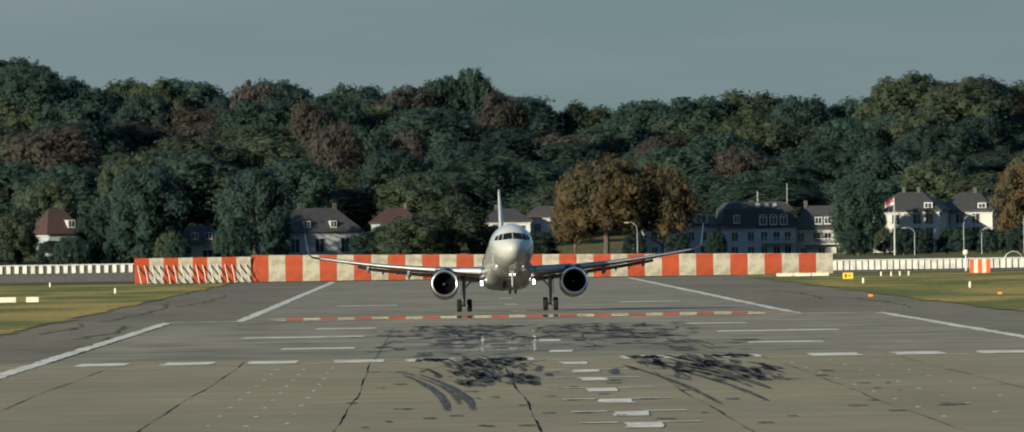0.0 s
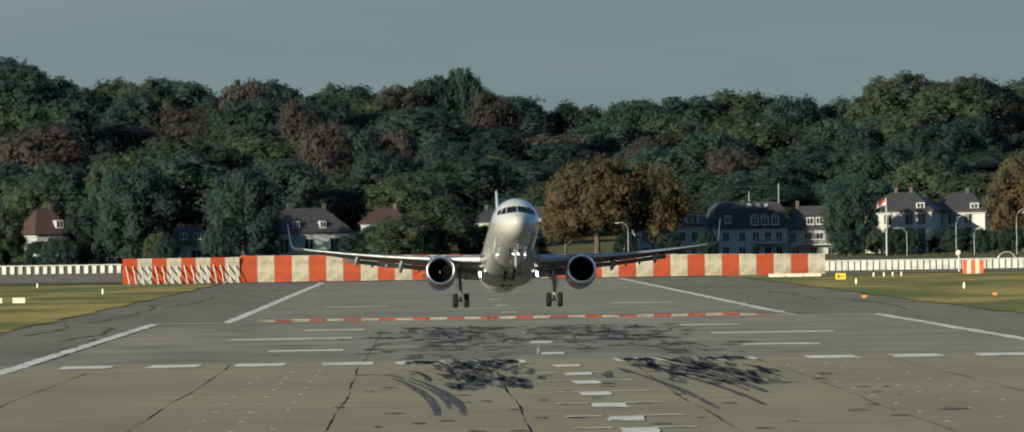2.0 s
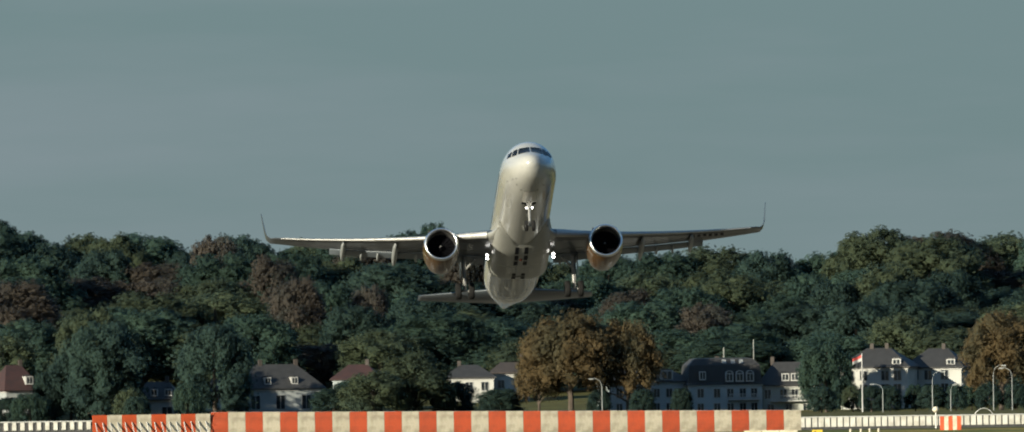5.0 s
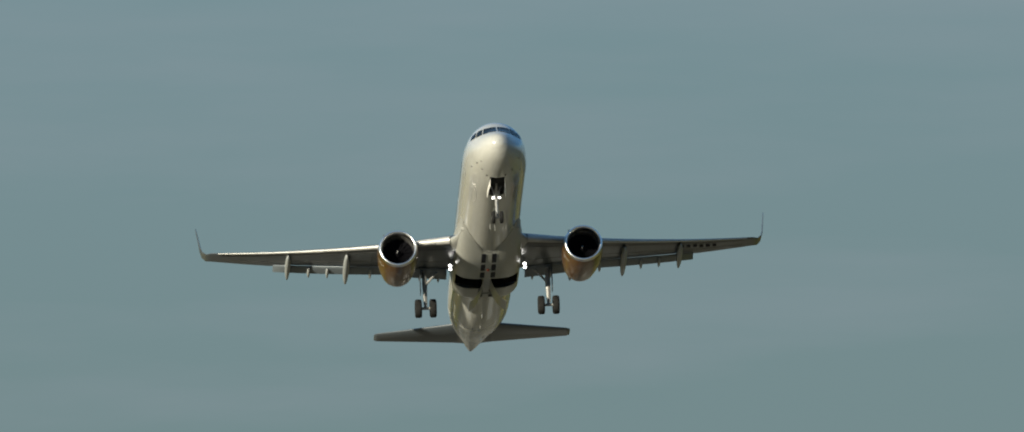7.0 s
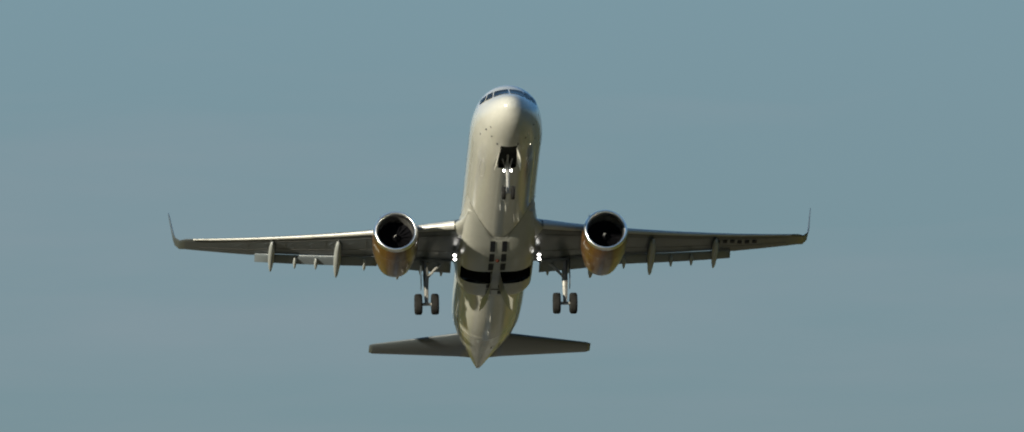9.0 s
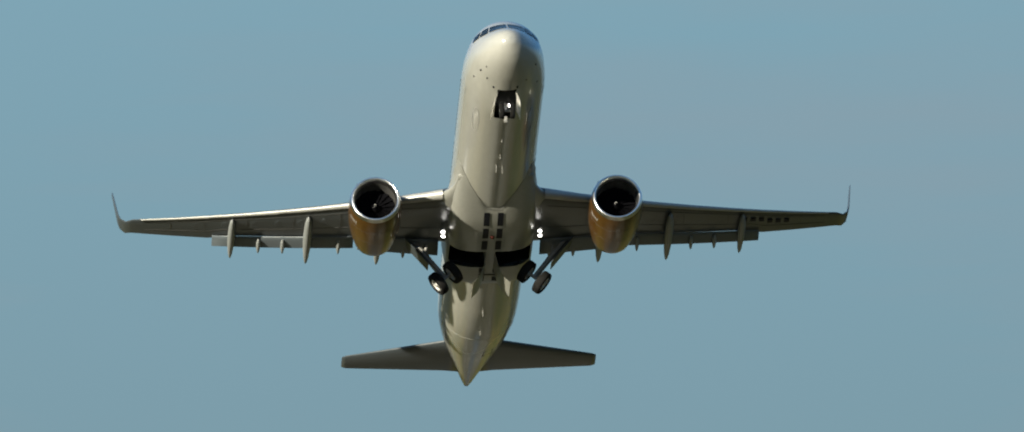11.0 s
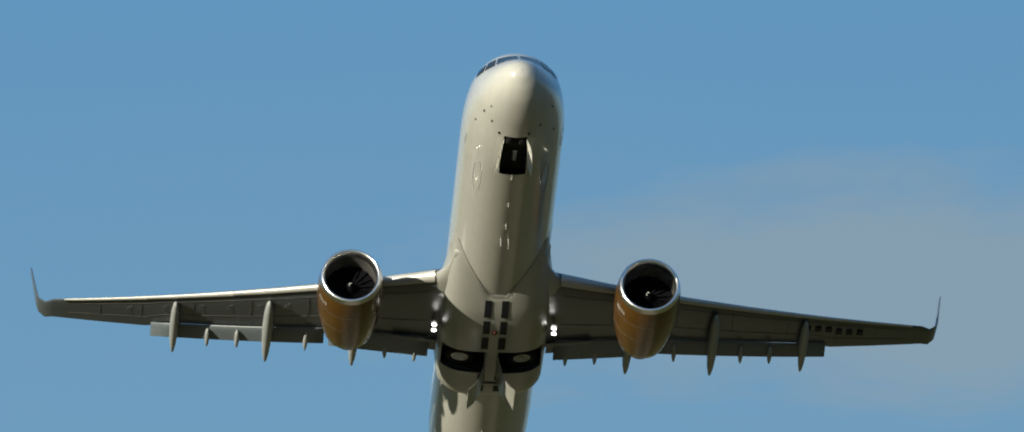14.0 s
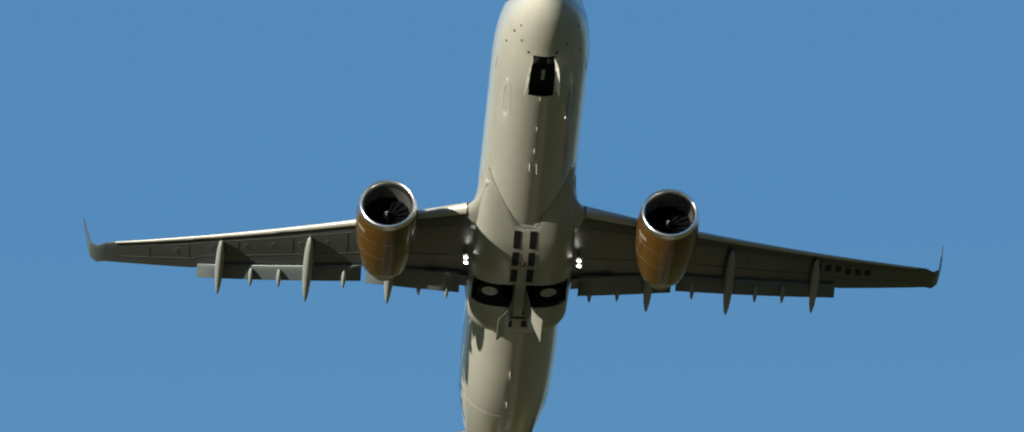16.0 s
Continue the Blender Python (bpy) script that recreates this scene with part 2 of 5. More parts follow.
# rubber smears are thin: the pavement shows through in streaks
rm = M["rubber_mark"]
rt = rm.node_tree
r_co, r_map, r_no, r_ra = (rt.nodes.new(k) for k in ("ShaderNodeTexCoord", "ShaderNodeMapping", "ShaderNodeTexNoise", "ShaderNodeMapRange"))
r_map.inputs["Scale"].default_value = (6.0, 0.045, 1)
r_no.inputs["Scale"].default_value, r_no.inputs["Detail"].default_value = 1.0, 5
for k, v in (("From Min", 0.32), ("From Max", 0.58), ("To Min", 0.10), ("To Max", 0.96)):
    r_ra.inputs[k].default_value = v
r_tr, r_mx = rt.nodes.new("ShaderNodeBsdfTransparent"), rt.nodes.new("ShaderNodeMixShader")
rt.links.new(r_co.outputs["Object"], r_map.inputs[0])
rt.links.new(r_map.outputs[0], r_no.inputs["Vector"])
rt.links.new(r_no.outputs[0], r_ra.inputs["Value"])
rt.links.new(r_ra.outputs[0], r_mx.inputs[0])
rt.links.new(r_tr.outputs[0], r_mx.inputs[1])
rt.links.new(rt.nodes["Principled BSDF"].outputs[0], r_mx.inputs[2])
rt.links.new(r_mx.outputs[0], rt.nodes["Material Output"].inputs[0])


# asphalt polished by tyres: a faint mirror lies over the grain
M["polished"] = material("polished_asphalt", (0.135, 0.128, 0.098), 0.8, vary=0.30, scale=0.08, fine=8, stretch=(0.27, 0.055, 1), second=(0.175, 0.162, 0.122), spec=0.2)
pt = M["polished"].node_tree
p_gl, p_mx = pt.nodes.new("ShaderNodeBsdfGlossy"), pt.nodes.new("ShaderNodeMixShader")
p_gl.inputs["Roughness"].default_value = 0.025
p_mx.inputs[0].default_value = 0.25
pt.links.new(pt.nodes["Principled BSDF"].outputs[0], p_mx.inputs[1])
pt.links.new(p_gl.outputs[0], p_mx.inputs[2])
pt.links.new(p_mx.outputs[0], pt.nodes["Material Output"].inputs[0])


def leaf_material(name, base, second):
    """Leaf clumps: part of the light passes through."""
    m = material(name, base, 0.8, vary=0.14, scale=2.2, fine=9, second=second, per_object=0.20, per_island=0.16, spec=0.06)
    nt = m.node_tree
    b, out = nt.nodes["Principled BSDF"], nt.nodes["Material Output"]
    tr = nt.nodes.new("ShaderNodeBsdfTranslucent")
    mix = nt.nodes.new("ShaderNodeMixShader")
    mix.inputs[0].default_value = 0.60
    nt.links.new(b.inputs["Base Color"].links[0].from_socket, tr.inputs[0])
    nt.links.new(b.outputs[0], mix.inputs[1])
    nt.links.new(tr.outputs[0], mix.inputs[2])
    # a clump of leaves is open: part of the light goes between them
    gap, open_mix = nt.nodes.new("ShaderNodeBsdfTransparent"), nt.nodes.new("ShaderNodeMixShader")
    open_mix.inputs[0].default_value = 0.35
    nt.links.new(mix.outputs[0], open_mix.inputs[1])
    nt.links.new(gap.outputs[0], open_mix.inputs[2])
    nt.links.new(open_mix.outputs[0], out.inputs[0])
    return m


# leaf colours are shifted towards blue: the distance haze is mixed into them
HAZED_FOLIAGE = {
    "green": [leaf_material("leaf_green_" + k, c, d)
              for k, c, d in (("deep", (0.039, 0.066, 0.055), (0.033, 0.058, 0.053)), ("mid", (0.051, 0.086, 0.065), (0.042, 0.075, 0.065)),
                              ("olive", (0.074, 0.095, 0.058), (0.057, 0.082, 0.060)))],
    "rust": [leaf_material("leaf_rust", (0.108, 0.080, 0.042), (0.078, 0.072, 0.045))],
    "red": [leaf_material("leaf_red_brown", (0.076, 0.067, 0.057), (0.057, 0.062, 0.058))],
}


# ---------------------------------------------------------------- building helpers
def mesh(name, verts, faces, mat, parent=None, label="", smooth=False, at=None):
    me = bpy.data.meshes.new(name)
    me.from_pydata([tuple(map(float, v)) for v in verts], [], faces)
    me.materials.append(mat)
    if smooth:
        me.polygons.foreach_set("use_smooth", [True] * len(me.polygons))
    ob = new(name, me)
    ob.parent = parent
    if at is not None:
        ob.matrix_basis = at
    return tagged(ob, label)


def part(name, bm, mat, parent=None, label="", smooth=False, at=None):
    """Links a bmesh as one mesh object under a thing or a part."""
    me = bpy.data.meshes.new(name)
    bmesh.ops.recalc_face_normals(bm, faces=bm.faces)
    bm.to_mesh(me)
    bm.free()
    me.materials.append(mat)
    if smooth:
        me.polygons.foreach_set("use_smooth", [True] * len(me.polygons))
    ob = new(name, me)
    ob.parent = parent
    if at is not None:
        ob.matrix_basis = at
    return tagged(ob, label)


def empty(name, m, label, category, group="", kind=""):
    ob = new(name)
    ob.empty_display_size = 0.5
    ob.matrix_basis = m
    return tagged(ob, label, category, group, kind)


def add_box(bm, x0, x1, y0, y1, z0, z1, bevel=0.0):
    v = bmesh.ops.create_cube(bm, size=1.0)["verts"]
    for p in v:
        p.co = Vector(((x0 + x1) / 2 + p.co.x * (x1 - x0), (y0 + y1) / 2 + p.co.y * (y1 - y0), (z0 + z1) / 2 + p.co.z * (z1 - z0)))
    if bevel:
        es = list({e for p in v for e in p.link_edges})
        bmesh.ops.bevel(bm, geom=es, offset=bevel, segments=1, affect="EDGES")
    return bm


def box(*a, **k):
    return add_box(bmesh.new(), *a, **k)


def add_tube(bm, points, radii, sides=10, caps=True):
    """A tapered tube along points."""
    pts = [Vector(p) for p in points]
    rings = []
    for i, p in enumerate(pts):
        d = (pts[min(i + 1, len(pts) - 1)] - pts[max(i - 1, 0)]).normalized()
        a = d.orthogonal().normalized() if abs(d.z) > 0.99 else d.cross(Vector((0, 0, 1))).normalized()
        b = d.cross(a)
        r = radii[i] if isinstance(radii, (list, tuple)) else radii
        rings.append([bm.verts.new(p + (a * math.cos(2 * math.pi * k / sides) + b * math.sin(2 * math.pi * k / sides)) * r) for k in range(sides)])
    for r0, r1 in zip(rings, rings[1:]):
        for k in range(sides):
            bm.faces.new((r0[k], r0[(k + 1) % sides], r1[(k + 1) % sides], r1[k]))
    if caps:
        bm.faces.new(rings[0][::-1])
        bm.faces.new(rings[-1])
    return bm


def tube(points, radii, sides=10):
    return add_tube(bmesh.new(), points, radii, sides)


def loft(rings, closed=True, caps=True):
    """Faces between rings of equal length."""
    bm = bmesh.new()
    vs = [[bm.verts.new(p) for p in r] for r in rings]
    n = len(rings[0])
    for a, b in zip(vs, vs[1:]):
        for k in range(n if closed else n - 1):
            bm.faces.new((a[k], a[(k + 1) % n], b[(k + 1) % n], b[k]))
    if caps:
        bm.faces.new(vs[0][::-1])
        bm.faces.new(vs[-1])
    return bm


def lathe(profile, sides=48):
    """Turns (along, radius) pairs about the y axis."""
    return loft([[(r * math.cos(2 * math.pi * k / sides), y, r * math.sin(2 * math.pi * k / sides)) for k in range(sides)] for y, r in profile], caps=False)


def sheet(name, x0, x1, y0, y1, z, mat, parent=None, label="", nx=1, ny=1):
    xs, ys = np.linspace(x0, x1, nx + 1), np.linspace(y0, y1, ny + 1)
    verts = [(x, y, z) for y in ys for x in xs]
    faces = [(j * (nx + 1) + i, j * (nx + 1) + i + 1, (j + 1) * (nx + 1) + i + 1, (j + 1) * (nx + 1) + i) for j in range(ny) for i in range(nx)]
    return mesh(name, verts, faces, mat, parent, label)


# ---------------------------------------------------------------- the ground
SKYLINE = [(-150, 45.8), (-100, 46.0), (-91, 46.1), (-82, 41.8), (-78, 40.4), (-66, 42.3), (-54, 40.0), (-49, 37.8), (-46, 39.6), (-38, 40.4), (-31, 39.0),
           (-22, 40.0), (-14, 39.4), (-10, 40.0), (-2.5, 41.4), (1, 43.0), (6.5, 37.8), (15, 36.2), (25, 35.4), (34, 36.4), (45, 36.8), (53, 37.5),
           (64, 37.3), (74, 34.4), (82, 34.4), (85.5, 38.8), (95, 39.6), (109, 39.4), (118, 38.4), (160, 38.8)]


def skyline(x):
    return float(np.interp(x, [p[0] for p in SKYLINE], [p[1] for p in SKYLINE]))


def land(x, y):
    """Height of the land: flat field, then the wooded slope."""
    s = min(max((y - 4400) / 400, 0), 1)
    return 2.0 * min(max((y - 3700) / 500, 0), 1) + s * (skyline(x) - 19.0)


gx = sorted({*np.linspace(-2600, -180, 7), *np.linspace(-160, 180, 35), *np.linspace(220, 2600, 7)})
gy = sorted({*np.linspace(-2500, 3500, 13), *np.linspace(3600, 4400, 9), *np.linspace(4440, 4900, 12), 4990.0})
gv = [(x, y, land(x, y) - (0.06 if y < 3650 else 0)) for y in gy for x in gx]
nxg = len(gx)
gf = [(j * nxg + i, j * nxg + i + 1, (j + 1) * nxg + i + 1, (j + 1) * nxg + i) for j in range(len(gy) - 1) for i in range(nxg - 1)]
ground = mesh("ground", gv, gf, M["field"], smooth=True)
tagged(ground, "green field, river bank and wooded slope", "grass", kind="structure")

edge = random.Random(21)
for inner, outer in ((-39.5, -150.0), (40.5, 150.0)):
    verts, faces = [], []
    for k in range(391):                       # a ragged inner edge that creeps over the asphalt
        y = 1242 + k * 6
        creep = 0.5 * edge.random() + 0.9 * edge.random() ** 4 + 0.5 * math.sin(y / 37) + 0.4 * math.sin(y / 11)
        verts += [(inner + math.copysign(creep, -inner), y, 0.06), (inner * 1.06, y, 0.02), (outer, y, -0.03)]
        if k:
            b = 3 * k
            faces += [(b - 3, b - 2, b + 1, b), (b - 2, b - 1, b + 2, b + 1)]
    verge = mesh("grass_verge", verts, faces, M["grass"])
    tagged(verge, "dry yellow-green mown grass beside the runway", "grass", kind="structure")

runway = empty("runway", Matrix(), "grey asphalt and tan concrete runway with worn white markings", "runway", kind="structure")
sheet("shoulder", -39.5, 40.5, 1240, 3560, 0.0, M["old_asphalt"], runway, "dark weathered asphalt shoulder", 4, 30)
sheet("asphalt_strip", -28.4, 28.8, 1243, 1850, 0.03, M["asphalt"], runway, "grey asphalt runway surface", 4, 20)
sheet("asphalt_strip", -23.0, 23.0, 1850, 3540, 0.03, M["asphalt"], runway, "grey asphalt runway surface", 4, 30)
sheet("joint_bed", -45.4, 45.5, 300, 1242, -0.02, M["base_dark"], runway, "dark tar between concrete lanes", 4, 10)
def joint(i, y):
    """A crooked joint between two lanes: its place and half its width."""
    x = -3.42 + 7.0 * i + 0.09 * math.sin(y / 61 + 1.7 * i) + 0.045 * math.sin(y / 23 + 2.3 * i) + 0.012 * math.sin(y / 7.3 + i)
    return x, max(0.006, 0.028 + 0.022 * math.sin(y / 17 + 3 * i) + 0.015 * math.sin(y / 5.0 + i))


for i in range(-6, 7):
    verts, faces = [], []
    for k, y in enumerate(np.linspace(300, 1242.5, 320)):
        (xa, wa), (xb, wb) = joint(i, y), joint(i + 1, y)
        verts += [(xa + wa, y, 0.03), (xb - wb, y, 0.03)]
        if k:
            faces.append((2 * k - 2, 2 * k - 1, 2 * k + 1, 2 * k))
    mesh("concrete_lane", verts, faces, M["concrete"], runway)


def stripe(x0, x1, y0, y1, name="marking"):
    """A painted marking with a slightly frayed outline."""
    rng = random.Random(int(x0 * 7 + y0 * 13))
    n = max(3, min(90, int(abs(y1 - y0) / 6)))
    left, right = [], []
    for k in range(n + 1):
        y = y0 + (y1 - y0) * k / n
        j = 0.16 * rng.uniform(-1, 1)
        left.append((x0 + j, y, 0.055))
        right.append((x1 + j * rng.uniform(0.2, 1) + 0.06 * rng.uniform(-1, 1), y, 0.055))
    v = left + right
    f = [(k, n + 1 + k, n + 2 + k, k + 1) for k in range(n)]
    return mesh(name, v, f, M["paint"], runway)


for x, y0, y1 in ((-29.0, 1000, 1850), (29.2, 1000, 1850), (-23.2, 1850, 3520), (22.6, 1850, 3520)):
    stripe(x - 0.45, x + 0.45, y0, y1, "edge_line")
stripe(-29.4, -22.8, 1842, 1850, "edge_line")
stripe(22.2, 29.6, 1842, 1850, "edge_line")
stripe(-44, 44, 1199.0, 1200.5, "cross_line")
for x in (-25.2, -20.5, -15.9, -11.2, -7.3, -3.1, 4.4, 9.2, 14.6, 19.2, 23.8):
    stripe(x - 1.35, x + 1.35, 1201, 1228, "threshold_dash")
for y, xa, xb in ((1355, 12.0, 16.5), (1518, 12.1, 20.3), (1660, 11.6, 16.0), (1905, 12, 16), (2230, 11, 17)):
    stripe(-xb, -xa, y, y + 18, "touchdown_mark")
    stripe(xa, xb, y, y + 18, "touchdown_mark")
for y in (760, 812, 878, 946, 1020, 1084, 1156, 1280, 1420, 1560, 1700, 1850, 2000, 2200, 2420):
    stripe(-0.42, 0.88, y, y + 22, "centre_dash")
for y in (782, 834, 900, 968, 1042, 1106):
    stripe(-1.8, -0.5, y, y + 4, "bar_mark")
    stripe(0.95, 2.5, y + 0.5, y + 4, "bar_mark")

# lights let into the concrete, and dark scuffs round them
dots = random.Random(8)
for x in (-15.2, -13.8, -12.4, 11.2, 13.4, 15.6):
    for k in range(9):
        y = 800 + 44 * k + 9 * math.sin(x)
        mesh("inset_light", [(x - 0.10, y, 0.035), (x + 0.10, y, 0.035), (x + 0.08, y + 0.5, 0.05), (x - 0.08, y + 0.5, 0.05), (x - 0.08, y + 1.0, 0.05), (x + 0.08, y + 1.0, 0.05)], [(0, 1, 2, 3), (3, 2, 5, 4)], M["paint"], runway)
for k in range(64):
    x, y = dots.uniform(-11, 13), dots.uniform(770, 1120)
    w = dots.uniform(0.10, 0.42)
    mesh("scuff", [(x - w, y, 0.06), (x + w, y, 0.06), (x + w * 0.9, y + 5, 0.06), (x - w * 0.8, y + 4, 0.06)], [(0, 1, 2, 3)], M["rubber_mark"], runway)

# added low asphalt swell; mirror strips on its far side imitate the fence's mirage
def swell(y):
    return float(np.interp(y, (1650, 1690, 1790, 1800, 1930, 1960), (0.035, 0.05, 0.205, 0.210, 0.05, 0.035)))


rows = [[(x, y, swell(y)) for x in (-22.6, 0, 22.2)] for y in (1650, 1690, 1740, 1790, 1800, 1850, 1900, 1930, 1960)]
part("asphalt_swell", loft(rows, closed=False, caps=False), M["asphalt"], runway)
for y0, y1, xa, xb in ((1804, 1826, -21, -13), (1806, 1838, -12, 3), (1804, 1834, 4, 20), (1852, 1880, -20, 9), (1856, 1886, 10, 19)):
    mirage = [[(x + 1.5 * math.sin(y), y, swell(y) + 0.02) for x in np.linspace(xa, xb, 5)] for y in np.linspace(y0, y1, 4)]
    part("shining_film", loft(mirage, closed=False, caps=False), M["mirage"], runway, "mirror strip imitating a mirage on the asphalt")

# asphalt polished by tyres
polished = []
for y in np.linspace(1300, 1500, 41):
    e = 1.2 * math.sin(y / 13) + 0.6 * math.sin(y / 5)
    polished.append([(-7.5 + e, y, 0.045), (0, y, 0.045 + 0.002 * math.sin(y / 3)), (7.0 - e, y, 0.045)])
part("polished_strip", loft(polished, closed=False, caps=False), M["polished"], runway, "tyre-polished dark asphalt")

# lane cracks and sealed seams on the asphalt
for x in (-10.4, 17.0):
    mesh("seam", [(x - 0.02, 1243, 0.045), (x + 0.02, 1243, 0.045), (x + 0.18, 1700, 0.045), (x + 0.14, 1700, 0.045)], [(0, 1, 2, 3)], M["base_dark"], runway)

# weeds and tar in the cracks of the shoulder
crack = random.Random(17)
for x, y0, length in ((-35.5, 1900, 500), (-32.0, 1560, 240), (-33.5, 2300, 500), (-30.5, 1420, 160), (34.0, 1950, 360), (-36.5, 1650, 220), (31.5, 2250, 420)):
    n = 16
    pts = [(x + crack.uniform(-0.5, 0.5) + 1.2 * math.sin(k / 5), y0 + length * k / n, crack.uniform(0.02, 0.26)) for k in range(n + 1)]
    mesh("weedy_crack", [(px - w, py, 0.022) for px, py, w in pts] + [(px + w, py, 0.022) for px, py, w in pts], [(k, n + 1 + k, n + 2 + k, k + 1) for k in range(n)], M["field"], runway, "dark weeds in a crack")

# smears of rubber across the touchdown zone
sv, sf = [], []
for k in range(340):
    side = dots.choice((-1, 1))
    x, y = side * dots.gauss(5.4, 2.7) + 0.5, dots.choice((dots.uniform(1430, 1690), dots.uniform(1250, 1690)))
    w, length, skew = dots.uniform(0.15, 0.75), dots.uniform(6, 18), dots.uniform(-0.7, 0.7)
    b = len(sv)
    sv += [(x - w, y, 0.075), (x + w * 0.8, y + 2, 0.075), (x + w + skew, y + length, 0.075), (x - w * 0.8 + skew, y + length * 0.9, 0.075)]
    sf.append((b, b + 1, b + 2, b + 3))
mesh("rubber_smear", sv, sf, M["rubber_mark"], runway, "short dark rubber smears")

# rubber left by landing tyres
rubber = bmesh.new()
rng = random.Random(4)
def skid(x, y, length, width, drift):
    n = 10
    a = []
    for k in range(n + 1):
        s = k / n
        w = width * (0.35 + 0.65 * math.sin(math.pi * min(0.98, s * 0.9 + 0.08))) * rng.uniform(0.7, 1.1)
        cx = x + drift * s * s
        a.append((rubber.verts.new((cx - w / 2, y + length * s, 0.065)), rubber.verts.new((cx + w / 2, y + length * s, 0.065))))
    for (l0, r0), (l1, r1) in zip(a, a[1:]):
        rubber.faces.new((l0, r0, r1, l1))
for k in range(46):                                      # crossing arcs where tyres first touch
    skid(rng.gauss(-4.6, 1.2), rng.uniform(1000, 1190), rng.uniform(35, 95), rng.uniform(0.10, 0.30), rng.choice((-1, 1)) * rng.uniform(0.3, 2.0))
    skid(rng.uniform(3.6, 9.0), rng.uniform(1000, 1190), rng.uniform(30, 80), rng.uniform(0.12, 0.36), rng.uniform(-1.2, 0.8))
for k in range(30):                                      # broad dark patches
    x = rng.choice((-5.6, -4.9, -3.4, -2.7)) + rng.uniform(-0.3, 0.3)
    skid(x, rng.uniform(985, 1060), rng.uniform(16, 34), rng.uniform(0.35, 0.75), rng.uniform(-0.3, 0.3))
    skid(rng.uniform(4.6, 8.6), rng.uniform(1000, 1160), rng.uniform(16, 36), rng.uniform(0.35, 0.85), rng.uniform(-0.4, 0.2))
for k in range(34):                                      # long overlapping smears between them
    skid(rng.gauss(-4.4, 1.3), rng.uniform(1040, 1200), rng.uniform(25, 60), rng.uniform(0.3, 0.65), rng.uniform(-0.8, 0.8))
    skid(rng.gauss(6.6, 1.5), rng.uniform(1050, 1200), rng.uniform(25, 60), rng.uniform(0.3, 0.65), rng.uniform(-0.8, 0.4))
for xd in (-7.3, -3.1, 4.4, 9.2):                        # rubber over the worn dashes
    for k in range(16):
        skid(xd + rng.uniform(-1.0, 0.8), rng.uniform(1198, 1208), rng.uniform(18, 28), rng.uniform(0.4, 0.7), 0.0)
for k in range(60):
    skid(rng.choice((-1, 1)) * rng.gauss(4.8, 2.4), rng.uniform(1290, 1740), rng.uniform(30, 110), rng.uniform(0.10, 0.35), rng.uniform(-1.4, 1.4))
for x, y, l, w, d in ((-6.6, 850, 230, 0.42, -2.0), (-5.6, 850, 230, 0.42, -2.2), (-6.1, 880, 180, 0.3, -1.8), (4.1, 865, 260, 0.40, -1.4), (6.1, 880, 250, 0.40, -1.9),
                      (7.2, 950, 160, 0.5, -1.6), (6.6, 960, 170, 0.35, -2.0)):
    skid(x, y, l, w, d)
me = bpy.data.meshes.new("rubber_marks")
rubber.to_mesh(me)
rubber.free()
me.materials.append(M["rubber_mark"])
ob = new("rubber_marks", me)
ob.parent = runway
tagged(ob, "black tyre rubber streaks", kind="stuff")

# ---------------------------------------------------------------- blast fence and field furniture
def blast_fence():
    fence = empty("blast_fence", pose(0, 3600, 0), "tall red and white striped jet blast fence of sheet panels", "fence")
    x, i = -36.6, 0
    while x < 55.6:
        w = 2.7155
        lean = 0.55
        bm = bmesh.new()
        n = 6
        rows = [[bm.verts.new((px, lean * s ** 2 * 1.2, 0.1 + (4.2 - 1.05 * (x + 36.6) / 92.4) * s)) for px in np.linspace(0.02, w - 0.02, 5)] for s in np.linspace(0, 1, n)]
        for a, b in zip(rows, rows[1:]):
            for p in range(4):
                bm.faces.new((a[p], a[p + 1], b[p + 1], b[p]))
        bmesh.ops.solidify(bm, geom=bm.faces[:], thickness=0.08)
        part("panel", bm, M["white_board"] if i % 2 else M["red_board"], fence, at=pose(x, 0, 0))
        x, i = x + w, i + 1
    # the wing set back at an angle, seen with its struts
    x, i = -55.0, 0
    while x < -36.9:
        yy = (x + 36.6) * 0.404
        part("panel", box(0.02, 2.46, -0.04, 0.04, 0.1, 4.1), M["red_board"] if i % 2 == 0 else M["white_board"], fence, at=pose(x, yy, 0, 0, 0, 22))
        for d in (0.5, 1.6):
            part("strut", tube([(0.55, -1.3, 0.0), (0, -0.05, 2.9)], 0.09, 6), M["steel"], fence, "pale steel strut", at=pose(x + d, yy + d * 0.4, 0))
        x, i = x + 2.29, i + 1
    part("top_rail", tube([(-36.6, 0.75, 4.28), (55.8, 0.75, 3.24)], 0.06, 6), M["steel"], fence)
    return fence


blast_fence()


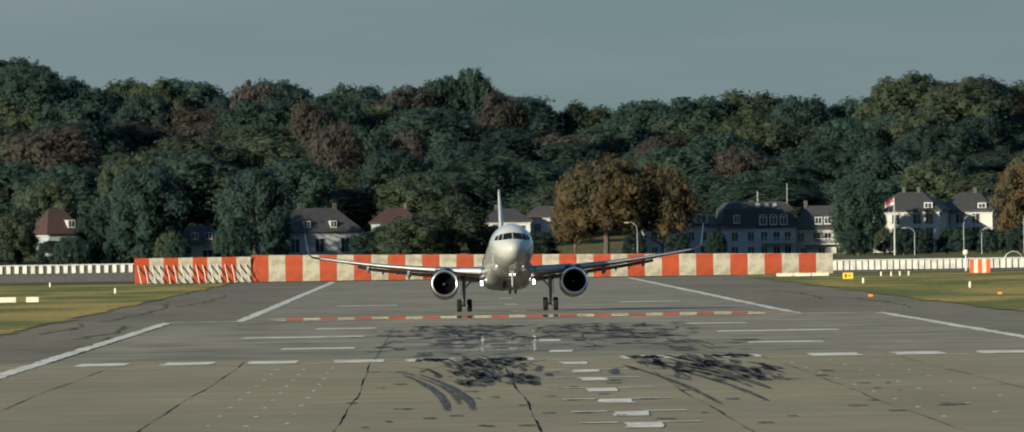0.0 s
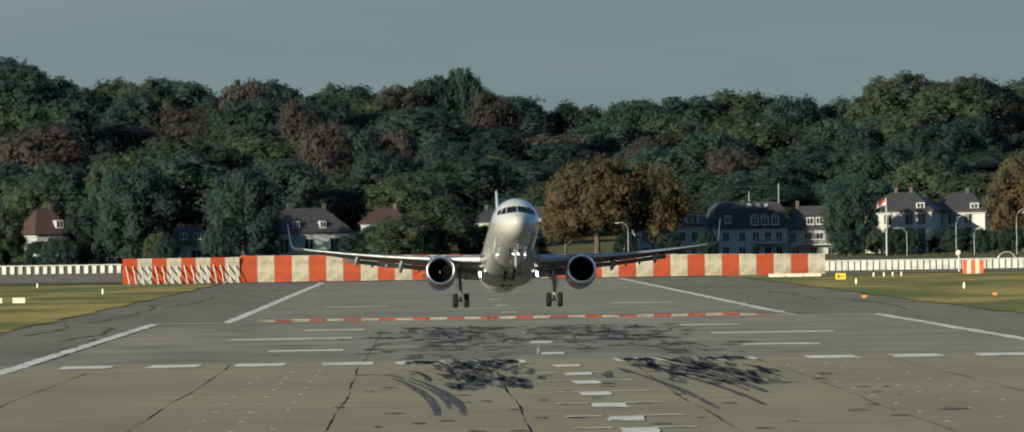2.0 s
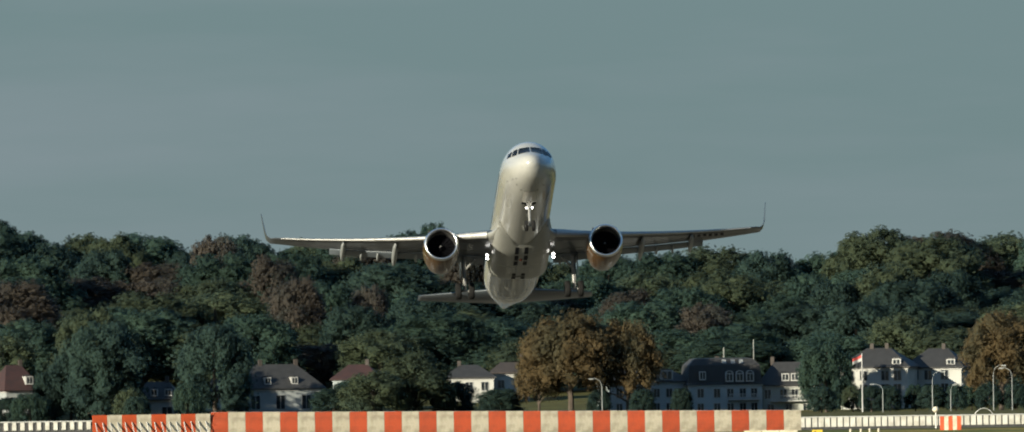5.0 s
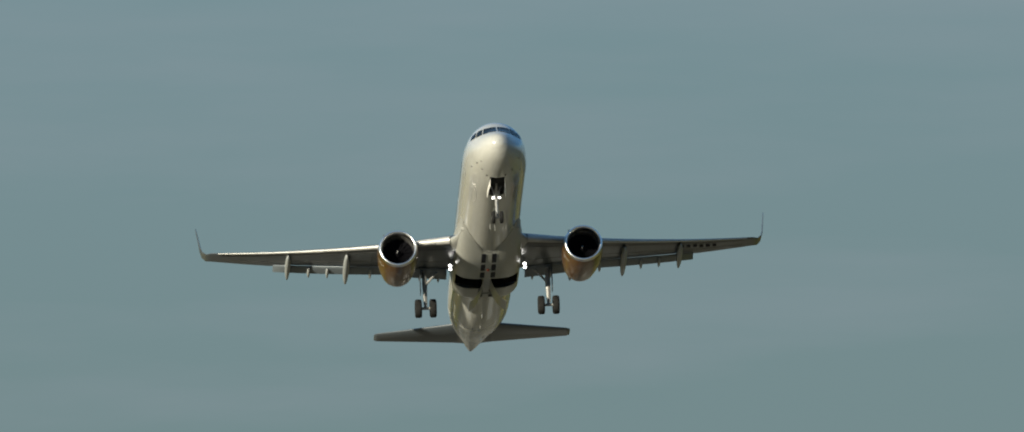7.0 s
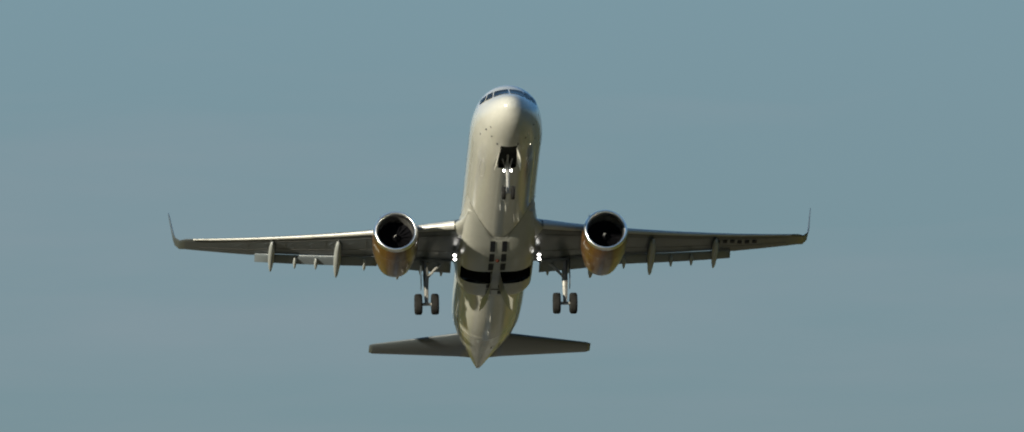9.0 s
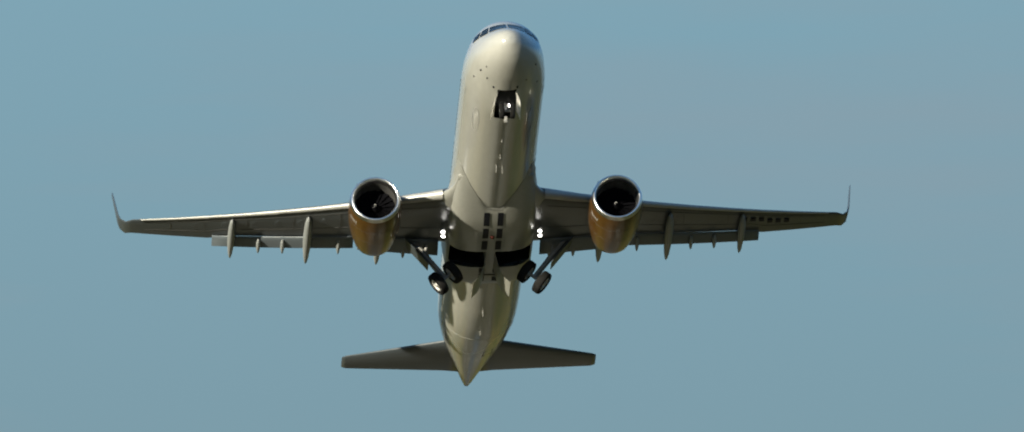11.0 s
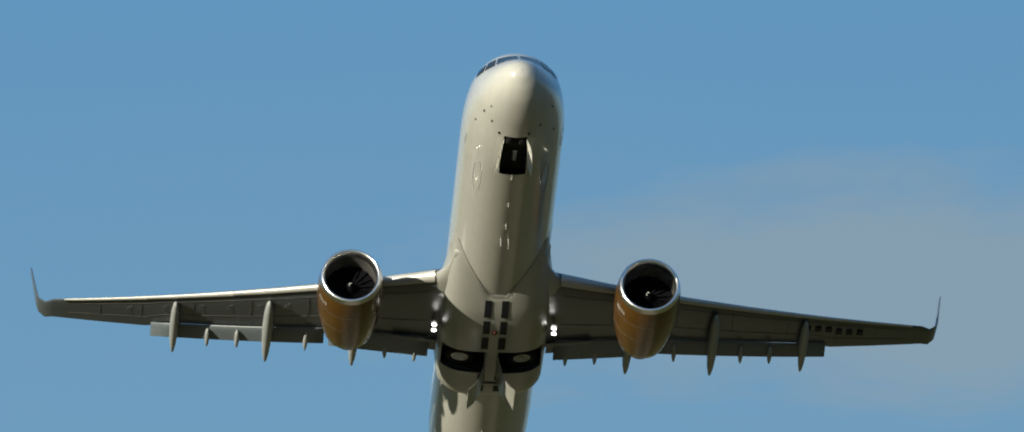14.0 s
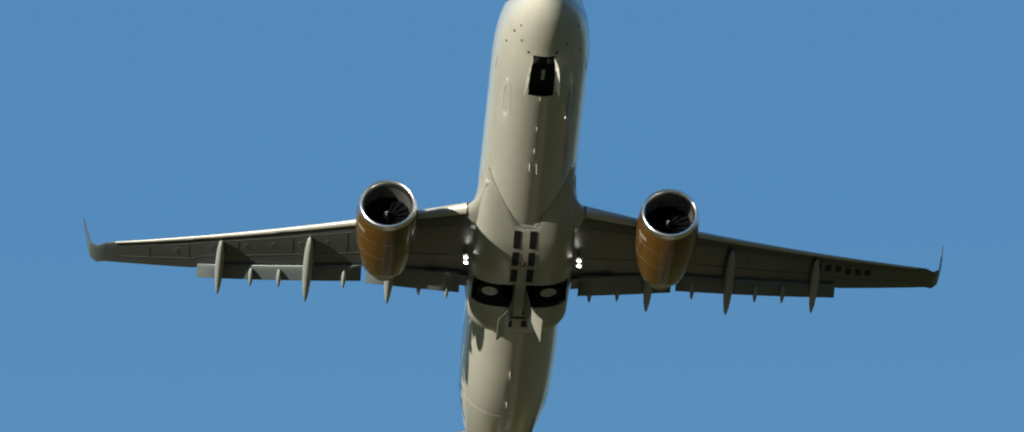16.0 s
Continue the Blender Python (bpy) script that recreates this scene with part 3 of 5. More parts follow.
def flood_wall(x0, x1, y, z0, z1, pitch, label, fill=0.52):
    wall = empty("flood_wall", pose(0, y, 0), label, "wall")
    part("plinth", box(x0, x1, 0.1, 0.5, z0 - 1.4, z1 - 0.25), M["dark_steel"], wall, "dark recessed wall")
    part("rail", box(x0, x1, -0.1, 0.5, z1 - 0.18, z1), M["steel"], wall, "pale rail")
    x = x0
    while x < x1 - pitch * 0.3:
        part("white_panel", box(x, x + pitch * fill, -0.12, 0.1, z0, z1 - 0.2, bevel=0.03), M["dike_panel"], wall)
        x += pitch
    return wall


flood_wall(-80, -56.5, 3700, 1.75, 3.2, 1.33, "low dark wall with white marker panels on the dike")
flood_wall(57.2, 96, 3700, 0.4, 2.1, 1.02, "low pale wall with close white panels on the dike", 0.82)


def bollard(x, y, h, r, mat, name="marker_post", label="short white marker post in the grass"):
    b = empty(name, pose(x, y, -0.06), label, "marker post", "runway marker posts")
    part("post", tube([(0, 0, 0), (0, 0, h * 0.9), (0, 0, h)], [r, r, r * 0.6], 10), mat, b)
    part("foot", tube([(0, 0, 0), (0, 0, 0.08)], [r * 1.8, r * 1.6], 10), M["dark_steel"], b)
    return b


for x, y in ((-49, 2950), (-66, 3450), (47.5, 2900), (60, 3350), (61.5, 3360), (63, 3370), (58.5, 3350), (54.2, 2600)):
    bollard(x, y, 0.8 if y < 3300 else 0.75, 0.15, M["white_board"])


def board(x, y, z0, z1, w, cols, label, category, name):
    """A low board on two legs, in upright fields of colour."""
    b = empty(name, pose(x, y, -0.06), label, category)
    n = len(cols)
    for i, c in enumerate(cols):
        part("field", box(-w / 2 + w * i / n, -w / 2 + w * (i + 1) / n, -0.06, 0.06, z0, z1, bevel=0.02), M[c], b)
    for s in (-0.4, 0.4):
        part("leg", tube([(s * w, 0.1, 0), (s * w, 0.1, z1 - 0.1)], 0.05, 8), M["dark_steel"], b)
    return b


board(-59.3, 2545, 0.15, 0.75, 2.9, ["white_board", "white_board"], "low white runway marker board", "marker board", "marker_board")
board(-55.9, 2545, 0.15, 0.75, 2.9, ["white_board", "white_board"], "low white runway marker board", "marker board", "marker_board")
board(-52.6, 2545, 0.15, 0.75, 1.4, ["white_board"], "low white runway marker board", "marker board", "marker_board")
board(76.2, 3480, 0.1, 2.2, 3.2, ["red_board", "white_board", "red_board", "white_board", "red_board"], "red and white striped equipment box at the dike", "equipment box", "equipment_box")
guide = board(48.4, 3060, 0.35, 1.2, 1.4, ["yellow"], "yellow taxiway guidance sign with a dark letter and arrow", "sign", "taxiway_sign")
part("letter_bar", box(-0.40, -0.18, -0.075, -0.065, 0.55, 1.0), M["ink"], guide)
part("arrow_bar", box(0.0, 0.42, -0.075, -0.065, 0.72, 0.84), M["ink"], guide)
for x, y in ((36.9, 2290), (50.5, 2310)):
    board(x, y, 0.1, 0.36, 0.48, ["orange"], "small orange runway marker board", "marker board", "orange_marker")
for k in range(3):
    board(44.0 + 2.6 * k, 3330, 0.3, 0.75, 2.5, ["white_board"], "low white barrier board beside the blast fence", "barrier board", "barrier_board")


def street_lamp(x, y, z, h, side):
    s = empty("street_lamp", pose(x, y, z), "tall curved grey steel street lamp beyond the dike", "street lamp", "street lamps")
    part("pole", tube([(0, 0, 0), (0, 0, h * 0.8), (side * 0.3, 0, h * 0.93), (side * 1.2, 0, h), (side * 2.0, 0, h * 0.99)], [0.09, 0.07, 0.06, 0.05, 0.05], 8), M["lamp_post"], s)
    part("lamp_head", box(side * 2.0 - 0.45, side * 2.0 + 0.45, -0.12, 0.12, h * 0.97, h * 1.0, bevel=0.03), M["lamp_post"], s)


for x, h, sd in ((30.8, 7.6, -1), (83.3, 5.8, -1), (96.0, 5.6, 1), (92.6, 8.0, 1), (104.0, 9.0, 1), (107.5, 8.5, -1)):
    street_lamp(x, 4300, 1.5, h, sd)
for x in (88.4, 96.8):
    g = empty("arched_gate", pose(x, 3760, 0.3), "low arched white steel gate frame at the dike", "gate")
    part("arch", tube([(1.6 * math.cos(a), 0, 1.0 + 1.7 * math.sin(a)) for a in np.linspace(math.pi, 0, 9)], 0.07, 8), M["steel"], g)
dome = empty("radar_dome", pose(78.2, 3660, 0), "small white radome on a post", "radome")
part("dome", lathe([(-0.5, 0.05), (-0.42, 0.3), (-0.2, 0.47), (0.05, 0.5), (0.3, 0.42), (0.46, 0.2), (0.5, 0.02)], 16), M["white_board"], dome, smooth=True, at=pose(0, 0, 3.0, 90, 0, 0))
part("post", tube([(0, 0, 0), (0, 0, 2.6)], 0.12, 8), M["steel"], dome)
flagpole = empty("flagpole", pose(80.7, 4360, 1.5), "white flagpole with a red and white flag", "flagpole")
part("pole", tube([(0, 0, 0), (0, 0, 11.6)], [0.16, 0.10], 8), M["trim_white"], flagpole)
fv = [[(-0.1 - 1.7 * s, 0.25 * math.sin(5 * s), 11.3 - 0.7 * s - 1.1 * r) for s in np.linspace(0, 1, 7)] for r in (0, 0.5, 1)]
for k, c in ((0, "flag_red"), (1, "trim_white")):
    part("flag_stripe", loft([fv[k], fv[k + 1]], closed=False, caps=False), M[c], flagpole)


# ---------------------------------------------------------------- houses across the river
def window(parent, x, z, w, h, y=0.0, arched=False):
    """A framed window set in the front wall, with its pane recessed."""
    f = part("window", box(x - w / 2 - 0.12, x + w / 2 + 0.12, y - 0.10, y - 0.01, z - 0.12, z + h + 0.12, bevel=0.02), M["trim_white"], parent, "white window frame")
    part("pane", box(x - w / 2, x - 0.05, y - 0.115, y - 0.102, z, z + h), M["pane"], f, "dark glass")
    part("pane", box(x + 0.05, x + w / 2, y - 0.115, y - 0.102, z, z + h), M["pane"], f, "dark glass")
    return f


def hip_roof(w, d, z, h, over, ridge, slope_in=None):
    """A hipped roof over a w by d plan with a ridge of the given length."""
    bm = bmesh.new()
    x0, x1, y0, y1 = -w / 2 - over, w / 2 + over, -over, d + over
    b = [bm.verts.new((x, y, z)) for x, y in ((x0, y0), (x1, y0), (x1, y1), (x0, y1))]
    e = [bm.verts.new((x, y, z + 0.18)) for x, y in ((x0, y0), (x1, y0), (x1, y1), (x0, y1))]
    r = [bm.verts.new((-ridge / 2, d / 2, z + h)), bm.verts.new((ridge / 2, d / 2, z + h))]
    bm.faces.new(b[::-1])
    for k in range(4):
        bm.faces.new((b[k], b[(k + 1) % 4], e[(k + 1) % 4], e[k]))
    bm.faces.new((e[0], e[1], r[1], r[0]))
    bm.faces.new((e[1], e[2], r[1]))
    bm.faces.new((e[2], e[3], r[0], r[1]))
    bm.faces.new((e[3], e[0], r[0]))
    return bm


def house(x, y, z, w, d, wall_h, roof_h, turn, wall, roof, label, windows=(), dormers=(), ridge=0.5, chimneys=((0.2, 1.0),), balcony=None, mansard=False, skylights=(), masts=()):
    hs = empty("house", pose(x, y, z, 0, 0, turn), label, "house", "riverside houses")
    part("wall", box(-w / 2, w / 2, 0, d, -3, wall_h, bevel=0.03), M[wall], hs)
    if mansard:
        rings = []
        for s, zz in ((0.45, 0), (0.0, 0.45), (-0.35, roof_h * 0.75), (-1.6, roof_h), (-2.6, roof_h + 0.15)):
            rings.append([(px, py, wall_h + zz) for px, py in ((-w / 2 - s, -s), (w / 2 + s, -s), (w / 2 + s, d + s), (-w / 2 - s, d + s))])
        rf = part("roof", loft(rings), M[roof], hs)
    else:
        rf = part("roof", hip_roof(w, d, wall_h, roof_h, 0.6, w * ridge), M[roof], hs)
    part("cornice", box(-w / 2 - 0.15, w / 2 + 0.15, -0.15, d + 0.15, wall_h - 0.35, wall_h - 0.02), M["trim_white"] if wall != "wall_grey" else M[wall], hs)
    for cx, ch in chimneys:
        part("chimney", box(cx * w - 0.35, cx * w + 0.35, d / 2 - 0.3, d / 2 + 0.3, wall_h + roof_h * 0.5, wall_h + roof_h + ch), M["roof_brown"], rf, "brick chimney")
    for wx, wz, ww, wh in windows:
        window(hs, wx, wz, ww, wh)
    for dx, dz, dw, dh in dormers:
        y0 = -0.45 if mansard else 0.2                  # a steep roof has its dormers further out
        dm = part("dormer", box(dx - dw / 2, dx + dw / 2, y0, 2.6, wall_h + dz, wall_h + dz + dh), M["trim_white"], hs, "white dormer")
        part("dormer_roof", tube([(dx - dw / 2 - 0.1, 1.3, wall_h + dz + dh), (dx, 1.3, wall_h + dz + dh + 0.25), (dx + dw / 2 + 0.1, 1.3, wall_h + dz + dh)], 0.14, 6), M["roof_dark"], dm)
        if mansard and dw > 1.3:
            arch = [(dx + dw / 2 * math.cos(a), dw / 2 * math.sin(a) * 0.7) for a in np.linspace(0, math.pi, 9)]
            part("dormer_arch", loft([[(px, y, wall_h + dz + dh - 0.05 + pz) for px, pz in arch] for y in (y0, 2.4)]), M["trim_white"], dm, "white arched dormer head")
            part("arch_pane", loft([[(dx + (px - dx) * 0.7, y, wall_h + dz + dh - 0.02 + pz * 0.7) for px, pz in arch] for y in (y0 - 0.03, y0 - 0.01)]), M["pane"], dm, "dark glass")
        part("pane", box(dx - dw * 0.36, dx + dw * 0.36, y0 - 0.03, y0 - 0.005, wall_h + dz + 0.25, wall_h + dz + dh - 0.2), M["pane"], dm, "dark glass")
        part("mullion", box(dx - 0.06, dx + 0.06, y0 - 0.06, y0 - 0.035, wall_h + dz + 0.2, wall_h + dz + dh - 0.15), M["trim_white"], dm)
    for sx in skylights:
        part("roof_window", box(-0.42, 0.42, -0.55, 0.55, -0.03, 0.05, bevel=0.02), M["lamp_post"], rf, "grey-framed roof window", at=pose(sx, 0.95, wall_h + roof_h * 0.875 + 0.05, 45, 0, 0))
    for mx, mh in masts:
        part("mast", tube([(mx, d / 2, wall_h + roof_h * 0.6), (mx, d / 2, wall_h + roof_h + mh)], 0.07, 6), M["trim_white"], rf, "thin white mast")
    if balcony:
        bx, bz, bw = balcony
        bl = part("balcony", box(bx - bw / 2, bx + bw / 2, -1.4, 0, bz - 0.2, bz), M["trim_white"], hs)
        for k in range(int(bw / 0.35) + 1):
            px = bx - bw / 2 + 0.05 + k * 0.35
            part("baluster", box(px - 0.05, px + 0.05, -1.38, -1.3, bz, bz + 0.9), M["trim_white"], bl)
        part("handrail", box(bx - bw / 2, bx + bw / 2, -1.42, -1.26, bz + 0.9, bz + 1.02), M["trim_white"], bl)
    return hs


def grid(xs, zs, w, h):
    return [(x, z, w, h) for z in zs for x in xs]


house(-79.6, 4430, 2, 7.0, 9, 6.4, 5.0, 24, "wall_pale", "roof_red", "white house with a steep red-brown tiled roof among trees",
      grid((-2.6, 0.6, 3.2), (0.6, 3.6), 1.1, 1.5), ((1.5, 1.2, 1.5, 1.6),), 0.45)
house(-53.8, 4425, 2, 8.4, 8, 4.2, 3.6, -4, "wall_pale", "roof_dark", "white house with a dark slate roof half hidden by trees",
      grid((-2.4, 2.0), (1.0,), 1.9, 1.9), ((-0.5, 0.8, 1.4, 1.4), (2.2, 0.8, 1.4, 1.4)), 0.5)
house(-42.6, 4440, 2, 4.0, 6, 5.6, 2.6, 0, "wall_white", "roof_dark", "narrow white house between dark trees", grid((0,), (1, 3.5), 1.2, 1.5), (), 0.3)
house(-29.4, 4420, 2, 16.0, 9, 6.0, 4.8, 18, "wall_pale", "roof_dark", "long white house with a dark hipped roof and tall windows",
      grid((-5.6, -0.6, 4.6), (2.2,), 1.7, 2.6), ((-3.0, 0.9, 1.3, 1.4), (2.4, 0.9, 1.3, 1.4)), 0.5, ((-0.2, 0.9), (0.25, 0.9)))
house(-15.5, 4470, 5, 9.0, 8, 4.6, 3.0, -6, "wall_grey", "roof_red", "cream house with a low red-brown roof up the slope", grid((-2.5, 1.5), (2.4,), 1.3, 1.2), (), 0.4)
house(6.5, 4460, 3, 9.5, 9, 6.6, 2.6, 0, "wall_white", "roof_dark", "white villa with a dark hipped roof", grid((-3, 0, 3), (4.2,), 1.3, 1.6), (), 0.35, ((-0.2, 0.8),))
house(14.5, 4470, 3, 7.5, 8, 7.4, 2.2, 0, "wall_white", "roof_brown", "white villa with a chimney behind trees", grid((-1.8, 1.4), (4.6,), 1.2, 1.5), (), 0.5, ((0.3, 1.6),))
house(41.0, 4410, 2, 16.0, 9, 6.2, 2.4, 16, "wall_grey", "roof_dark", "pale grey two-storey house with many white-framed windows",
      grid((-6.2, -3.7, -1.2, 1.3, 3.8, 6.3), (0.6, 3.4), 1.1, 1.6), ((3.5, 0.4, 2.4, 1.9),), 0.7)
house(55.4, 4410, 2, 14.4, 10, 5.6, 5.0, 8, "wall_grey", "roof_dark", "pale grey house with dark mansard roof and white dormers",
      grid((-4.8, -1.6, 1.0, 3.4, 5.6), (0.4, 3.2), 1.15, 1.6), ((-4.4, 0.9, 1.25, 1.7), (0.8, 0.5, 1.55, 1.7), (2.8, 0.5, 1.55, 1.7), (4.8, 0.5, 1.55, 1.7)), 0.6, ((-0.05, 0.5),), (3.6, 2.8, 6.0), True,
      (0.0, 1.7, 3.3), ((0.6, 2.2), (6.4, 3.6)))
house(67.6, 4412, 2, 11.0, 10, 5.2, 4.6, -4, "wall_cream", "roof_dark", "cream house with dark slate roof, dormers and a balcony",
      grid((-4.0, -1.0, 1.2, 3.4), (2.8,), 1.2, 1.7) + grid((-3.5, 0, 3.4), (0.2,), 1.2, 1.5), ((-0.6, 0.9, 1.5, 1.5), (1.2, 0.9, 1.5, 1.5), (3.0, 0.9, 1.5, 1.5)), 0.55, ((-0.3, 1.0),), (1.0, 2.4, 9.0))
house(84.0, 4412, 2, 13.2, 11, 8.4, 3.8, -12, "wall_white", "roof_dark", "white villa with a dark hipped roof and large bay windows",
      grid((-4.6, -2.0, 2.2, 4.6), (0.6, 3.4, 6.0), 1.4, 1.8), ((4.4, 0.5, 1.7, 1.2),), 0.35, ((-0.1, 0.9), (0.12, 0.9)), (2.6, 3.0, 5.0))
house(95.6, 4420, 2, 11.0, 11, 8.2, 3.8, -12, "wall_white", "roof_dark", "white villa with a dark hipped roof beside its twin",
      grid((-3.6, -1.0, 2.2), (0.6, 3.4, 6.0), 1.4, 1.8), ((3.4, 0.5, 1.7, 1.2),), 0.35, ((0.1, 0.9),))
house(106.5, 4432, 2, 9.0, 10, 8.0, 3.6, -12, "wall_white", "roof_dark", "white villa half hidden by a brown tree", grid((-2.4, 1.0), (0.6, 3.4, 6.0), 1.4, 1.8), (), 0.35)


# ---------------------------------------------------------------- trees
def crown_mesh(name, seed, leaves, lobes, squash=1.0, leaf=0.046, low=0.10):
    """A crown of height 1 and width about 0.85, of lobes covered with small leaf clumps."""
    rs = np.random.RandomState(seed)
    centres, sizes = [], []
    for k in range(lobes):
        # lobes sit on a dome, evenly spread, so that the outline is broad and rounded
        a = 2.399963 * k + rs.uniform(-0.4, 0.4)
        zc = low + (0.86 - low) * ((k + 0.5) / lobes) ** 0.85 + rs.uniform(-0.04, 0.04)
        reach = 0.40 * math.sqrt(max(0.02, 1 - abs((zc - 0.38) / 0.53) ** 2.3)) * squash
        r = reach * rs.uniform(0.45, 1.0) ** 0.6
        centres.append((r * math.cos(a), r * math.sin(a), zc))
        sizes.append(rs.uniform(0.085, 0.165) * (1.0 if zc < 0.7 else 0.85))
    centres, sizes = np.array(centres), np.array(sizes)
    pick = rs.choice(lobes, leaves, p=sizes ** 2 / (sizes ** 2).sum())
    d = rs.normal(size=(leaves, 3))
    d[:, 2] += 0.25
    d /= np.linalg.norm(d, axis=1)[:, None]
    inner = rs.uniform(size=leaves) < 0.30                       # large clumps inside close the crown
    pos = centres[pick] + d * (sizes[pick] * np.where(inner, rs.uniform(0.35, 0.75, leaves), rs.uniform(0.78, 1.22, leaves)))[:, None] * np.array([1, 1, 0.85])
    nrm = d + rs.normal(size=(leaves, 3)) * 0.6
    nrm /= np.linalg.norm(nrm, axis=1)[:, None]
    t1 = np.cross(nrm, rs.normal(size=(leaves, 3)))
    t1 /= np.linalg.norm(t1, axis=1)[:, None]
    t2 = np.cross(nrm, t1)
    s = (leaf * np.where(inner, rs.uniform(1.3, 2.3, leaves), rs.uniform(0.5, 1.1, leaves)))[:, None] * 0.5
    q = np.stack([pos - t1 * s, pos - t2 * s * 0.8, pos + t1 * s, pos + t2 * s * 0.8], 1).reshape(-1, 3)
    # leaves take the roundness of their bough, so that a bough is lit as one soft mass
    lit = np.repeat(d * 0.45 + nrm * 0.40 + np.array([0.0, 0.0, 0.45]), 4, 0)
    me = bpy.data.meshes.new(name)
    me.from_pydata(q.tolist(), [], np.arange(leaves * 4).reshape(-1, 4).tolist())
    me.polygons.foreach_set("use_smooth", [True] * len(me.polygons))
    me.normals_split_custom_set_from_vertices([Vector(n).normalized() for n in lit])
    return me, centres, sizes


def tree_kind(seed, mat, leaves=3000, lobes=26, squash=1.0, label="", leaf=0.052, low=0.10):
    """One tree of unit height with trunk, limbs and crown; later trees are copies of it."""
    t = empty("tree", pose(0, 0, -500), label, "tree", "trees on the river slope")
    me, centres, sizes = crown_mesh("crown", seed, leaves, lobes, squash, leaf, low)
    me.materials.append(mat)
    c = new("crown", me)
    c.parent, c.location = t, (0, 0, 0.04)
    bm = bmesh.new()
    rs = random.Random(seed)
    add_tube(bm, [(0, 0, -0.08), (0.01, 0, 0.15), (0.0, 0.01, 0.45), (0.0, 0.0, 0.75)], [0.034, 0.027, 0.018, 0.006], 7)
    for k in range(7):
        p = centres[rs.randrange(len(centres))]
        z0 = min(0.5, max(0.14, p[2] * 0.55))
        add_tube(bm, [(0, 0, z0), (p[0] * 0.5, p[1] * 0.5, (z0 + p[2]) / 2 + 0.02), (p[0], p[1], p[2])], [0.014, 0.009, 0.003], 5)
    part("trunk", bm, M["bark"], t)
    return t


KINDS = {
    "green": [tree_kind(10 + k, HAZED_FOLIAGE["green"][k % 3], 7200, 62 + 4 * k, 1.0 + 0.06 * (k % 3),
                        ("dark green broadleaf tree on the slope", "green broadleaf tree on the slope", "olive green broadleaf tree turning yellow")[k % 3]) for k in range(6)],
    "rust": [tree_kind(30 + k, HAZED_FOLIAGE["rust"][0], 9000, 90, 1.1, "rust-brown autumn chestnut tree", 0.044, 0.26) for k in range(2)],
    "red": [tree_kind(40 + k, HAZED_FOLIAGE["red"][0], 7200, 64, 1.0, "reddish-brown autumn tree among green ones") for k in range(2)],
}


def plant(kind, x, y, z_top, width=None, k=None, base=None):
    z0 = land(x, y) if base is None else base
    h = max(z_top - z0, 5.0)
    src = KINDS[kind][(k if k is not None else TR.randrange(99)) % len(KINDS[kind])]
    w = width if width else h * TR.uniform(0.85, 1.15)
    return copy_thing(src, pose(x, y, z0, 0, 0, TR.uniform(0, 360)) @ Matrix.Diagonal((w / 0.85, w / 0.85, h / 0.98, 1)))


TR = random.Random(11)
HORIZON = 6.7
for r, (y, drop) in enumerate(((4800, 0), (4740, 34), (4680, 66), (4620, 96), (4565, 120), (4515, 140))):
    x = -118 + 3 * (r % 2)
    while x < 140:
        yy = y + TR.uniform(-12, 12)
        elev = (skyline(x * 4800 / yy) - HORIZON) / 4800 * yy - drop / 34500 * yy
        top = HORIZON + elev + (TR.uniform(-1.5, 0.2) if r == 0 else TR.uniform(-3.2, 3.2))
        u = TR.random()
        kind = "green" if u < 0.91 else "red"
        plant(kind, x, yy, top, TR.uniform(13.0, 22.0))
        x += TR.uniform(9.5, 14.5)
# the row behind, so that no sky shows through the ridge
x = -125
while x < 140:
    plant("green", x, 4850 + TR.uniform(-8, 8), skyline(x * 0.99) - 2.6, 14)
    x += 8
